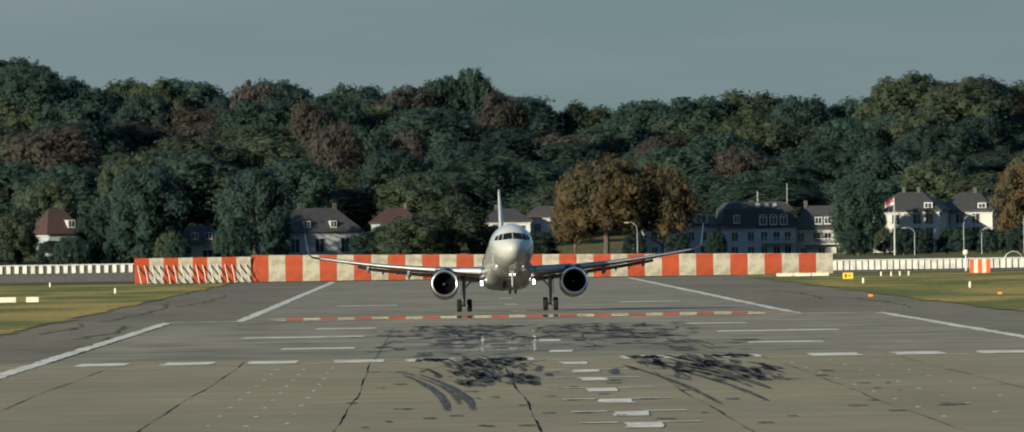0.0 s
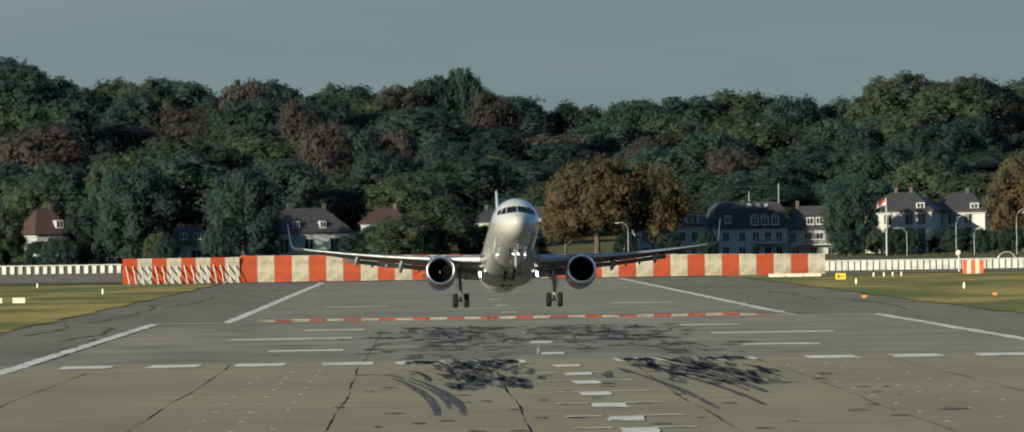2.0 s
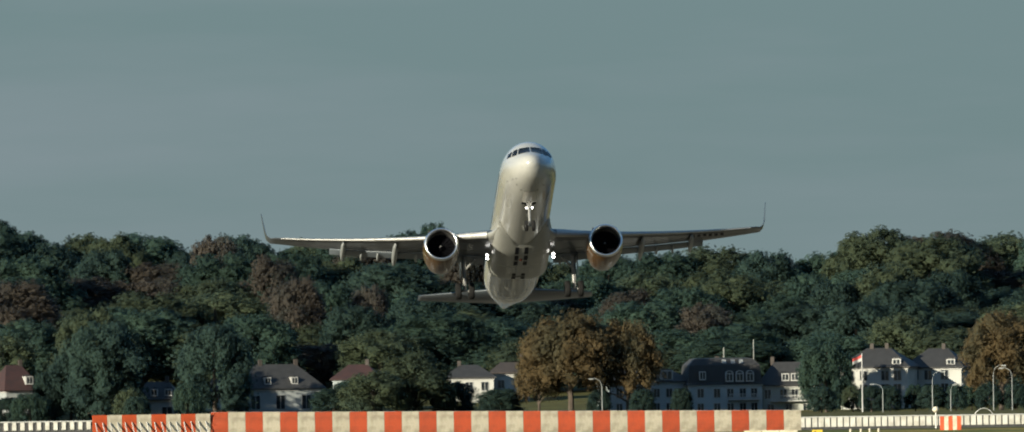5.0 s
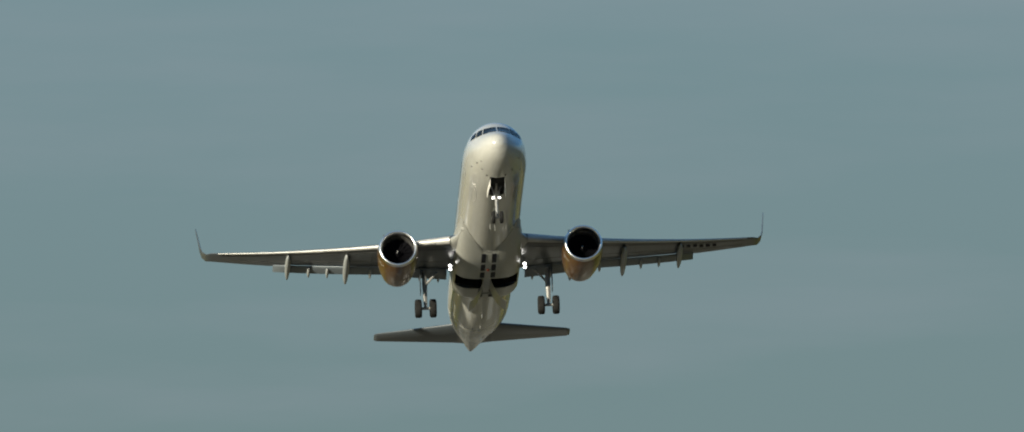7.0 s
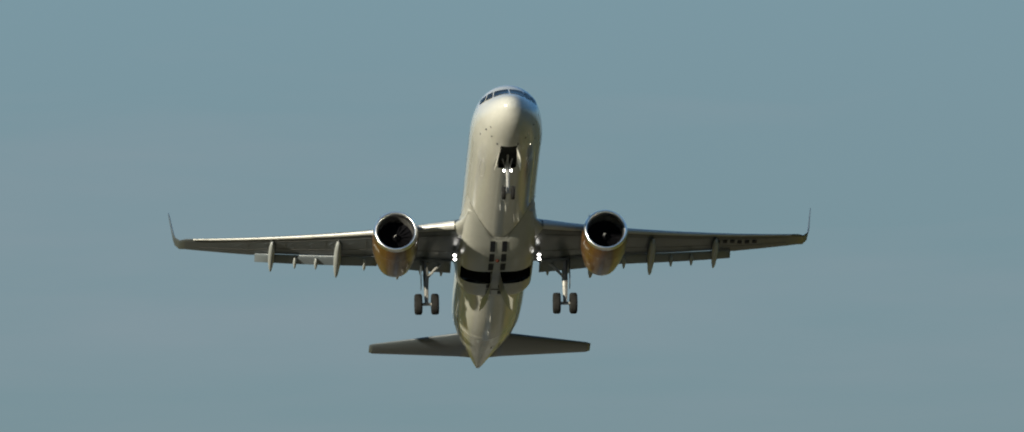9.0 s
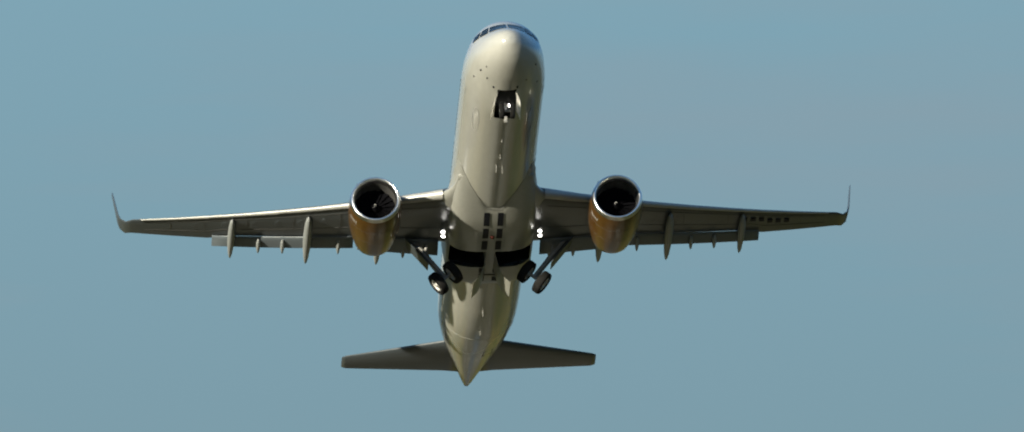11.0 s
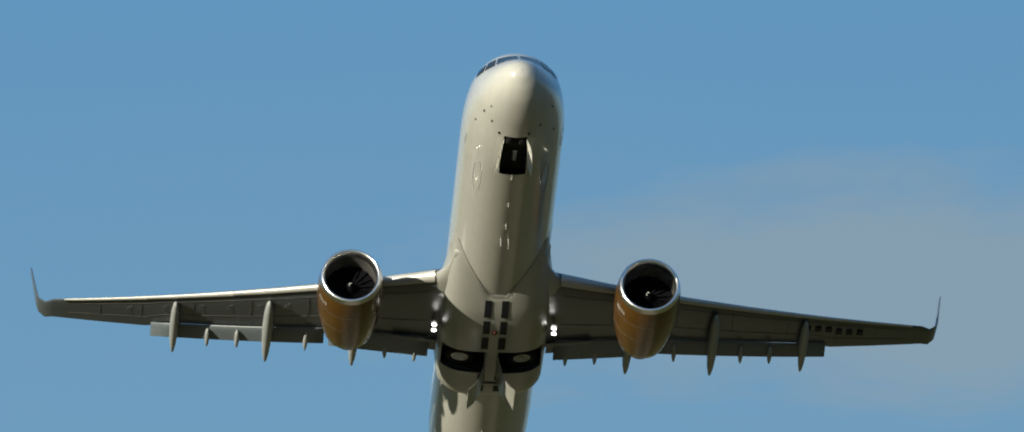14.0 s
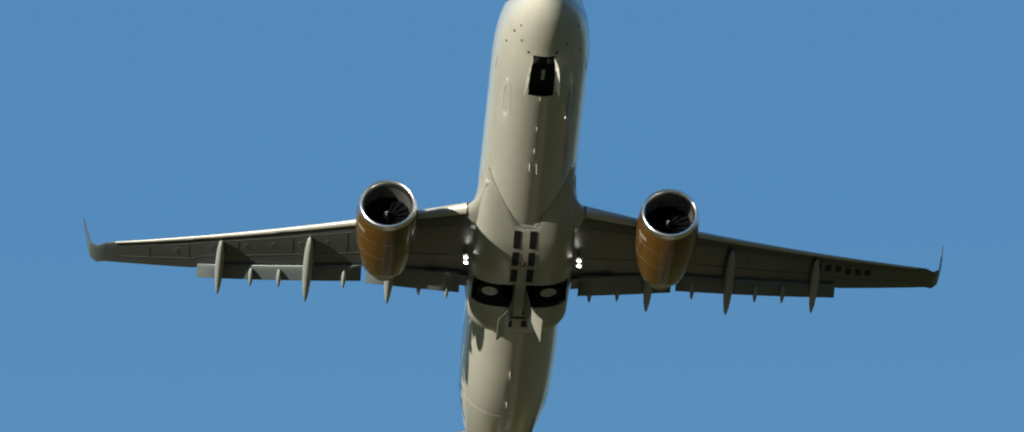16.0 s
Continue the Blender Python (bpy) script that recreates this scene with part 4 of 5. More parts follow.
# trees between and before the houses
for kind, x, y, top, w, k in (
        ("rust", 25.5, 4385, 21.6, 17.0, 0), ("rust", 36.5, 4388, 20.0, 11.0, 1), ("rust", 19.5, 4390, 15.5, 8.0, 1), ("rust", 107.5, 4380, 20.5, 14.0, 1),
        ("green", -92.0, 4390, 14.5, 14.0, 0), ("green", -84.0, 4470, 19.0, 12.0, 2), ("green", -74.3, 4398, 12.0, 7.0, 0), ("green", -88.5, 4385, 13.0, 8.0, 2), ("green", -58.6, 4385, 8.5, 5.5, 2), ("green", -70.0, 4400, 15.5, 10.0, 3), ("green", -63.5, 4395, 21.5, 15.0, 0),
        ("green", -47.5, 4380, 9.5, 5.0, 1), ("green", -42.5, 4395, 20.5, 14.0, 3), ("green", -66, 4420, 24.0, 14.0, 2),
        ("green", -12.0, 4385, 11.0, 12.0, 2), ("green", -4.0, 4395, 14.5, 13.0, 5), ("green", 3.5, 4400, 9.0, 8.0, 0), ("green", -19.5, 4390, 8.0, 9.0, 3),
        ("green", 74.5, 4398, 15.5, 9.5, 1), ("green", 78.5, 4420, 13.0, 6.0, 4), ("green", 111.0, 4420, 17.0, 10.0, 0), ("green", 31.0, 4380, 6.0, 5.0, 3),
        ("green", 102.0, 4385, 6.5, 5.0, 1), ("green", 91.0, 4372, 5.5, 4.0, 4), ("green", 79.2, 4375, 6.0, 4.0, 2), ("green", -57.0, 4372, 6.5, 5.0, 3),
        ("green", 12.0, 4392, 7.5, 9.0, 0), ("green", -99.0, 4400, 19.0, 13.0, 1), ("red", -12.5, 4590, 28.5, 9.0, 0), ("red", 6.5, 4700, 36.0, 11.0, 1), ("red", -27.0, 4580, 30.0, 12.0, 1),
        ("red", -45.0, 4760, 40.0, 12.0, 0), ("red", -33.0, 4690, 35.0, 12.0, 1), ("red", 54.0, 4600, 24.0, 11.0, 0), ("red", 40.0, 4640, 27.0, 12.0, 1), ("green", -77.5, 4376, 8.0, 6.5, 1), ("green", -82.0, 4380, 7.2, 5.0, 3), ("green", -16.5, 4440, 9.5, 8.0, 0), ("green", 0.6, 4795, 42.4, 8.0, 1), ("green", -5.5, 4795, 40.2, 12.0, 4), ("green", -40.5, 4795, 40.4, 15.0, 0),
        ("green", -92.0, 4795, 44.2, 13.0, 3), ("green", -66.0, 4795, 40.6, 12.0, 2), ("green", -26.0, 4795, 38.6, 9.0, 5), ("green", -13.0, 4795, 38.4, 12.0, 3)):
    plant(kind, x, y, top, w, k)
# shrubs at the foot of the riverside houses
for x, top, w, k in ((39.0, 5.6, 5.0, 0), (46.5, 5.2, 4.5, 3), (73.0, 6.4, 5.5, 0), (82.5, 5.8, 5.0, 3), (86.0, 5.2, 4.5, 0), (94.0, 6.0, 5.5, 3), (98.5, 5.4, 4.5, 0), (105.0, 6.2, 5.5, 3), (110.0, 5.6, 5.0, 0)):
    plant("green", x, 4366, top, w, k)
for kinds in KINDS.values():
    for src in kinds:
        for o in (*src.children_recursive, src):
            bpy.data.objects.remove(o)

# ---------------------------------------------------------------- the airliner
# Built with the nose at y = 0 and the tail at y = 44.5; the thing's own origin is at y = 18.
BODY = [(0.0, 0.02, -0.58, -0.62), (0.06, 0.25, -0.36, -0.84), (0.2, 0.46, -0.15, -1.03), (0.5, 0.76, 0.08, -1.29), (1.0, 1.08, 0.37, -1.54), (1.6, 1.34, 0.70, -1.71),
        (2.1, 1.50, 1.05, -1.81), (2.6, 1.62, 1.40, -1.88), (3.1, 1.72, 1.66, -1.94), (4.0, 1.85, 1.91, -2.02), (5.2, 1.94, 2.03, -2.06), (6.5, 1.975, 2.07, -2.07),
        (29.0, 1.975, 2.07, -2.07), (31.0, 1.96, 2.07, -1.98), (33.0, 1.91, 2.07, -1.74), (35.0, 1.78, 2.06, -1.36), (37.0, 1.56, 2.02, -0.90), (39.0, 1.26, 1.93, -0.40),
        (41.0, 0.89, 1.75, 0.06), (43.0, 0.48, 1.45, 0.50), (44.1, 0.24, 1.20, 0.72), (44.5, 0.12, 1.08, 0.82)]
OFF = 18.0


def smooth_table(rows, y):
    """Values between rows, with slopes that do not overshoot."""
    ys = [r[0] for r in rows]
    i = min(max(int(np.searchsorted(ys, y, side="right")) - 1, 0), len(rows) - 2)
    out = []
    for c in range(1, len(rows[0])):
        def slope(k):
            if k in (0, len(rows) - 1):
                a, b = (rows[k], rows[k + 1]) if k == 0 else (rows[k - 1], rows[k])
                return (b[c] - a[c]) / (b[0] - a[0])
            d0 = (rows[k][c] - rows[k - 1][c]) / (rows[k][0] - rows[k - 1][0])
            d1 = (rows[k + 1][c] - rows[k][c]) / (rows[k + 1][0] - rows[k][0])
            return 0.0 if d0 * d1 <= 0 else 2 * d0 * d1 / (d0 + d1)
        h = rows[i + 1][0] - rows[i][0]
        s = min(max((y - rows[i][0]) / h, 0), 1)
        m0, m1 = slope(i) * h, slope(i + 1) * h
        p0, p1 = rows[i][c], rows[i + 1][c]
        out.append((2 * s ** 3 - 3 * s ** 2 + 1) * p0 + (s ** 3 - 2 * s ** 2 + s) * m0 + (-2 * s ** 3 + 3 * s ** 2) * p1 + (s ** 3 - s ** 2) * m1)
    return out


def body_point(y, a):
    """A point of the fuselage skin; a is the angle from straight up, positive to +x."""
    w, top, bot = smooth_table(BODY, y)
    mid = (top + bot) / 2
    return Vector((w * math.sin(a), y, mid + (top - mid) * math.cos(a)))


def nose_y(x, z):
    """The station at which the skin passes through (x, z), seen from the front."""
    lo, hi = 0.0, 6.0
    for _ in range(40):
        y = (lo + hi) / 2
        w, top, bot = smooth_table(BODY, y)
        mid = (top + bot) / 2
        inside = (x / w) ** 2 + ((z - mid) / (top - mid)) ** 2 < 1
        lo, hi = (lo, y) if inside else (y, hi)
    return (lo + hi) / 2


FAIRING = [(13.0, 1.80, -1.05), (13.8, 1.85, -1.38), (14.8, 1.92, -1.72), (15.8, 2.02, -1.97), (16.8, 2.12, -2.20), (17.8, 2.19, -2.39), (19.0, 2.22, -2.49),
           (20.5, 2.22, -2.50), (23.5, 2.20, -2.50), (24.2, 2.14, -2.46), (24.7, 1.98, -2.37), (25.1, 1.70, -2.22), (25.4, 1.25, -2.08), (25.6, 0.6, -1.98)]


def fairing_point(y, x):
    """The underside of the belly fairing."""
    w, bot = smooth_table(FAIRING, y)
    u = min(1.0, abs(x) / w)
    z = bot + (1 - (1 - u ** 3.6) ** (1 / 3.6)) * (-0.75 - bot)
    if y < 18.6 and abs(x) < 1.85:                 # in front it meets the round body along a V
        bw, top, low = smooth_table(BODY, y)
        skin_z = (top + low) / 2 - (top - low) / 2 * math.sqrt(1 - (x / bw) ** 2)
        past = y - (16.5 - 2.2 * max(0.0, abs(x) - 0.35))
        z = skin_z + min(0.08, -past * 0.12) if past < 0 else min(z, skin_z - min(0.014, past * 0.12))
    return Vector((x, y, z))


def shifted(p):
    return (p[0], p[1] - OFF, p[2])


def on_plane(bm):
    for v in bm.verts:
        v.co.y -= OFF
    return bm


BAY = (20.70, 22.55, 0.22, 1.95)         # main gear bay: y0, y1, x0, x1
NBAY = (3.10, 6.05, 0.50)                # nose gear bay


def airfoil(n=9, t=0.12):
    """Points round a section of chord 1: upper side from the tail to the nose, then the lower side."""
    xs = [0.5 * (1 - math.cos(math.pi * k / n)) for k in range(n + 1)]
    th = lambda x: 5 * t * (0.2969 * math.sqrt(x) - 0.126 * x - 0.3516 * x * x + 0.2843 * x ** 3 - 0.1036 * x ** 4)
    up = [(x, th(x) * 1.05 + 0.015 * math.sin(math.pi * x)) for x in reversed(xs)]
    lo = [(x, -th(x) * 0.85 + 0.015 * math.sin(math.pi * x)) for x in xs[1:]]
    return up + lo


def wing_at(x):
    """Leading edge station, chord and height of the wing at |x|."""
    le = 16.2 + (x - 2.0) * 0.535
    te = 22.75 + 0.02 * (x - 2) if x < 6.4 else 22.84 + (x - 6.4) * 0.268
    return le, te - le, -1.28 + 0.085 * (x - 2.0) + 0.0042 * (x - 2.0) ** 2


def wing_bm(side):
    rings = []
    xs = [1.2, 2.0, 3.0, 4.2, 5.4, 6.4, 8.0, 10.0, 12.0, 13.4, 15.0, 16.4, 17.0]
    for x in xs:
        le, ch, z = wing_at(max(x, 1.6))
        cut = 0.85 if x < 13.3 else 1.0                     # the flaps fill the rest
        t = 0.145 if x < 4 else 0.125 - 0.003 * (x - 6)
        rings.append([(side * x, le + u * ch * cut, z + v * ch - 0.03 * u * ch) for u, v in airfoil(14, t)])
    for x, z, le, ch in ((17.32, 1.02, 24.62, 1.36), (17.56, 1.28, 24.86, 1.20), (17.66, 1.65, 25.12, 1.05), (17.74, 2.3, 25.6, 0.82), (17.82, 3.0, 26.08, 0.66), (17.86, 3.32, 26.32, 0.52)):
        lean = min(1.0, max(0.0, (z - 0.95) / 0.6))
        rings.append([(side * (x - v * ch * lean), le + u * ch, z + v * ch * (1 - lean)) for u, v in airfoil(14, 0.10)])
    return on_plane(loft(rings))


def panel_wing(side, x0, x1, u0, du, drop, droop, chord, thick, n=5):
    """A flap or slat: a slim section that follows the wing between x0 and x1."""
    rings = []
    for x in np.linspace(x0, x1, n):
        le, ch, z = wing_at(x)
        c = chord * (0.65 + 0.35 * ch / 4.5)
        ca, sa = math.cos(radians(droop)), math.sin(radians(droop))
        oy, oz = le + u0 * ch, z - 0.03 * u0 * ch - drop
        rings.append([(side * x, oy + (u * ca + v * sa) * c, oz + (v * ca - u * sa) * c) for u, v in airfoil(6, thick)])
    return on_plane(loft(rings))


def slat_bm(side, x0, x1, n=5):
    """A slat: the front of the wing's section, moved forward and down."""
    rings = []
    for x in np.linspace(x0, x1, n):
        le, ch, z = wing_at(x)
        t = 0.145 if x < 4 else 0.125 - 0.003 * (x - 6)
        sec = airfoil(14, t)
        keep = [(u, v) for u, v in sec[:15] if u < 0.19] + [(u, v) for u, v in sec[15:] if u < 0.10]
        rings.append([(side * x, le + u * ch - 0.13, z + v * ch * 1.04 - 0.03 * u * ch - 0.07) for u, v in keep])
    return on_plane(loft(rings, caps=False))


def canoe(side, x, length, wid, aft, drop):
    """A flap track fairing."""
    le, ch, z = wing_at(x)
    y1 = le + ch + aft
    rings = []
    for s in (0.0, 0.06, 0.18, 0.4, 0.65, 0.85, 0.96, 1.0):
        r = wid * math.sqrt(max(0.004, math.sin(math.pi * s ** 0.8)))
        y = y1 - length * (1 - s)
        zc = z - 0.10 - drop * (0.6 + 0.7 * s)
        rings.append([(side * x + r * math.cos(a), y, zc + 1.35 * r * math.sin(a)) for a in np.linspace(0, 2 * math.pi, 10, endpoint=False)])
    return on_plane(loft(rings))


def make_airliner():
    jet = empty("airliner", pose(0, 2010, 4.8), "cream-white twin-engine airliner with gold-brown engines taking off", "airplane")

    # fuselage, with the bays cut out of the skin
    ys = sorted({*np.linspace(0, 1, 16) ** 1.5 * 1.0, *np.linspace(1, 6.5, 34), *np.linspace(6.5, 29, 24), *np.linspace(29, 44.5, 32), BAY[0], BAY[1], NBAY[0], NBAY[1]})
    bm = loft([[body_point(y, 2 * math.pi * k / 72) for k in range(72)] for y in ys])
    gone = []
    for f in bm.faces:
        c = f.calc_center_median()
        if c.z < -0.9 and ((BAY[0] < c.y < BAY[1] and abs(c.x) < BAY[3]) or (NBAY[0] < c.y < NBAY[1] and abs(c.x) < NBAY[2])):
            gone.append(f)
    bmesh.ops.delete(bm, geom=gone, context="FACES")
    part("fuselage", on_plane(bm), M["skin"], jet, "cream-white painted fuselage", smooth=True)

    # belly fairing
    ys = sorted({*np.linspace(13.0, 25.6, 52), BAY[0], BAY[1]})
    bm = bmesh.new()
    rows = []
    for y in ys:
        w = smooth_table(FAIRING, y)[0]
        xs = sorted({*np.linspace(-w, w, 29), *(s * v for s in (-1, 1) for v in (BAY[2], BAY[3]) if w > 1.9)})
        if w <= 1.9:
            xs = np.linspace(-w, w, 33)
        rows.append([bm.verts.new(fairing_point(y, x)) for x in xs])
    for a, b in zip(rows, rows[1:]):
        for k in range(len(a) - 1):
            f = (a[k], a[k + 1], b[k + 1], b[k])
            c = sum((v.co for v in f), Vector()) / 4
            if BAY[0] < c.y < BAY[1] and BAY[2] < abs(c.x) < BAY[3]:
                continue
            bm.faces.new(f)
    part("belly_fairing", on_plane(bm), M["fairing"], jet, "warm grey wing-to-body fairing", smooth=True)

    # the seam where the fairing leaves the round body, and the fillets at the wing roots
    line = []
    for x in np.linspace(-1.7, 1.7, 41):
        for y in np.linspace(13.0, 18.6, 281):
            w, top, bot = smooth_table(BODY, y)
            if fairing_point(y, x).z < (top + bot) / 2 - (top - bot) / 2 * math.sqrt(1 - (x / w) ** 2) - 0.004:
                line.append((x, y, fairing_point(y, x).z - 0.006))
                break
    part("fairing_seam", on_plane(tube(line, 0.009, 5)), M["duct"], jet, "thin dark seam in front of the fairing")
    for s in (-1, 1):
        le, ch, z = wing_at(2.6)
        rings = []
        for q in np.linspace(0, 1, 12):
            y = le - 2.3 + 3.4 * q
            w = 0.34 + 0.22 * min(1.0, q * 1.6) + 0.62 * min(1.0, q / 0.72) ** 3.2
            hgt = 0.10 + 0.34 * q
            rings.append([(s * (1.45 + w * math.cos(a)), y, z - 0.08 + hgt * math.sin(a)) for a in np.linspace(0, 2 * math.pi, 17)[:-1]])
        part("wing_root_fillet", on_plane(loft(rings)), M["fairing"], jet, "smooth cream wing root fillet", smooth=True)

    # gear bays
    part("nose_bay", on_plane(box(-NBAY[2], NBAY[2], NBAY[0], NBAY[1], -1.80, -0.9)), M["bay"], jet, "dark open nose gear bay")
    jet.children[-1].data.flip_normals()
    for s in (-1, 1):
        bm = bmesh.new()
        x0, x1 = sorted((s * BAY[2], s * BAY[3]))
        vs = [bm.verts.new((x, y, z)) for x, y, z in (*((x, y, fairing_point(y, x).z + 0.02) for x, y in ((x0, BAY[0]), (x1, BAY[0]), (x1, BAY[1]), (x0, BAY[1]))),
                                                      (x0, BAY[0], -1.2), (x1, BAY[0], -1.2), (x1, BAY[1], -1.2), (x0, BAY[1], -1.2))]
        for f in ((4, 5, 6, 7), (0, 1, 5, 4), (1, 2, 6, 5), (2, 3, 7, 6), (3, 0, 4, 7)):
            bm.faces.new([vs[k] for k in f])
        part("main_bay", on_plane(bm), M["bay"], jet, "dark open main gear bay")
    part("keel", on_plane(box(-0.24, 0.24, BAY[0], BAY[1], -2.46, -1.3)), M["fairing"], jet)

    # cockpit windows
    for s in (-1, 1):
        for (xa, za, xb, zb, xc, zc, xd, zd), lab in (((0.045, 0.36, 0.86, 0.31, 0.76, 0.93, 0.045, 0.99), "windscreen"), ((0.93, 0.31, 1.27, 0.31, 1.11, 0.84, 0.83, 0.92), "side_window"),
                                                      ((1.33, 0.33, 1.57, 0.38, 1.45, 0.72, 1.18, 0.81), "side_window")):
            bm = bmesh.new()
            n = 5
            g = []
            for j in range(n + 1):
                v = j / n
                row = []
                for i in range(n + 1):
                    u = i / n
                    x = (1 - v) * ((1 - u) * xa + u * xb) + v * ((1 - u) * xd + u * xc)
                    z = (1 - v) * ((1 - u) * za + u * zb) + v * ((1 - u) * zd + u * zc)
                    y = nose_y(x, z)
                    row.append(bm.verts.new((s * (x + 0.012 * x), y - 0.022, z + 0.012)))
                g.append(row)
            for a, b in zip(g, g[1:]):
                for i in range(n):
                    bm.faces.new((a[i], a[i + 1], b[i + 1], b[i]))
            part(lab, on_plane(bm), M["cockpit"], jet, "dark cockpit glass", smooth=True)

    # cabin windows and doors on both sides
    for s in (-1, 1):
        for k in range(46):
            y = 7.6 + k * 0.56
            if 14.0 < y < 14.6 or 24.6 < y < 25.2:
                continue
            p = body_point(y, s * 1.33)
            part("cabin_window", on_plane(box(p.x - 0.012, p.x + 0.012, y - 0.11, y + 0.11, p.z - 0.16, p.z + 0.16)), M["cockpit"], jet)
        for y in (5.6, 14.2, 25.0, 34.2):
            bm = bmesh.new()
            outline = [(-0.42, 1.06), (0.42, 1.06), (0.42, 1.95), (-0.42, 1.95)]
            for (dy0, a0), (dy1, a1) in zip(outline, outline[1:] + outline[:1]):
                add_tube(bm, [body_point(y + dy0 + (dy1 - dy0) * q, s * (a0 + (a1 - a0) * q)) for q in np.linspace(0, 1, 6)], 0.012, 4)
            part("door_outline", on_plane(bm), M["flap"], jet, "thin grey door outline")

    # wings, slats, flaps, flap track fairings
    for s in (-1, 1):
        wg = part("wing", wing_bm(s), M["wing"], jet, "grey swept wing with upturned tip, underside shade in its colour", smooth=True)
        for a, b in ((2.45, 5.1), (6.5, 10.1), (10.11, 13.4), (13.41, 16.6)):
            part("slat", slat_bm(s, a, b), M["slat"], wg, "pale grey leading edge slat", smooth=True)
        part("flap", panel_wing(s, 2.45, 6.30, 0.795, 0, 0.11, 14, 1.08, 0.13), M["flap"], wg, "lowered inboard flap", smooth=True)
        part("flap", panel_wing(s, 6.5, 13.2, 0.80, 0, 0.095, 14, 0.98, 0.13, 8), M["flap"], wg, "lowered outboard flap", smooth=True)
        for x, l, w, aft, drop in ((5.35, 4.4, 0.21, 1.3, 0.42), (8.7, 4.9, 0.21, 1.6, 0.36), (12.3, 4.1, 0.18, 1.45, 0.26)):
            part("flap_track_fairing", canoe(s, x, l, w, aft, drop), M["canoe"], wg, "pale grey canoe fairing", smooth=True)
        for x, l in ((2.95, 1.0), (4.1, 0.9), (7.2, 1.1), (9.85, 1.0), (11.0, 1.0)):
            part("flap_hinge", canoe(s, x, l, 0.10, 0.45, 0.36), M["canoe"], wg, smooth=True)

    # seams of the skin panels under the wings
    def under(x, u):
        le, ch, z = wing_at(x)
        t = 0.145 if x < 4 else 0.125 - 0.003 * (x - 6)
        cut = 0.85 if x < 13.3 else 1.0
        th = 5 * t * (0.2969 * math.sqrt(u) - 0.126 * u - 0.3516 * u * u + 0.2843 * u ** 3 - 0.1036 * u ** 4)
        return (x, le + u * ch * cut - OFF, z + (-th * 0.85 + 0.015 * math.sin(math.pi * u)) * ch - 0.03 * u * ch - 0.004)
    for s in (-1, 1):
        lines = [[under(x, 0.17) for x in np.linspace(2.6, 16.4, 24)], [under(x, 0.66) for x in np.linspace(2.6, 16.4, 24)]]
        lines += [[under(x, u) for u in np.linspace(0.17, 0.66, 8)] for x in (4.6, 7.2, 9.4, 11.6, 13.6, 15.2)]
        for line in lines:
            part("wing_seam", tube([(s * x, y, z) for x, y, z in line], 0.010, 4), M["duct"], jet, "thin dark panel seam")
        for x in (7.9, 9.0, 10.1, 11.2, 12.6, 14.0):
            px, py, pz = under(x, 0.42)
            part("access_panel", tube([(s * px + 0.20 * math.cos(a), py + 0.32 * math.sin(a), pz) for a in np.linspace(0, 2 * math.pi, 15)], 0.005, 4), M["flap"], jet)

    for k in range(6):
        bx, by, bz = under(12.3 + 0.42 * k, 0.40)
        part("registration_bar", box(bx, bx + 0.24, by - 0.16, by + 0.20, bz - 0.030, bz + 0.004), M["ink"], jet, "dark registration block under the wing")

    # engines
    for s in (-1, 1):
        ex, ey, ez = s * 5.78, 14.45, -2.42
        at = Matrix.Translation((ex, ey - OFF, ez)) @ pose(0, 0, 0, -2.0, 0, s * 1.0)
        cowl = part("engine_cowl", lathe([(0.22, 1.205), (0.5, 1.245), (0.9, 1.27), (1.5, 1.275), (2.4, 1.235), (3.3, 1.13), (4.05, 1.0), (4.35, 0.94), (4.34, 0.90), (3.5, 0.98)]), M["gold"], jet,
                    "glossy gold-brown engine cowl", smooth=True, at=at)
        part("intake_lip", lathe([(0.34, 0.975), (0.18, 0.985), (0.07, 1.02), (0.01, 1.065), (0.0, 1.10), (0.03, 1.145), (0.10, 1.178), (0.225, 1.207)]), M["bare"], cowl, "polished metal intake lip", smooth=True)
        part("intake_duct", lathe([(0.33, 0.976), (0.6, 0.975), (1.0, 0.99), (1.35, 0.995)]), M["duct"], cowl, "dark grey intake duct", smooth=True)
        bm = bmesh.new()
        rows = []
        for r, w, tw in ((0.25, 0.10, 0.6), (0.6, 0.17, 1.0), (0.97, 0.24, 1.30)):
            rows.append([bm.verts.new((r, 1.15 + q * w * 0.9 * math.cos(tw), q * w * math.sin(tw))) for q in (-1, 1)])
        for a0, a1 in zip(rows, rows[1:]):
            bm.faces.new((a0[0], a0[1], a1[1], a1[0]))
        blade = part("fan_blade", bm, M["fan"], cowl, "fan blade with intake shade in its colour", smooth=True)
        for k in range(1, 18):
            o = blade.copy()
            scene.collection.objects.link(o)
            o.matrix_basis = pose(0, 0, 0, 0, 20 * k, 0)
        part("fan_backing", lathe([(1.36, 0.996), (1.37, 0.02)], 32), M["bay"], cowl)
        part("spinner", lathe([(0.72, 0.01), (0.78, 0.06), (0.9, 0.14), (1.05, 0.22), (1.2, 0.27)], 24), M["fan"], cowl, "spinner cone with intake shade in its colour", smooth=True)
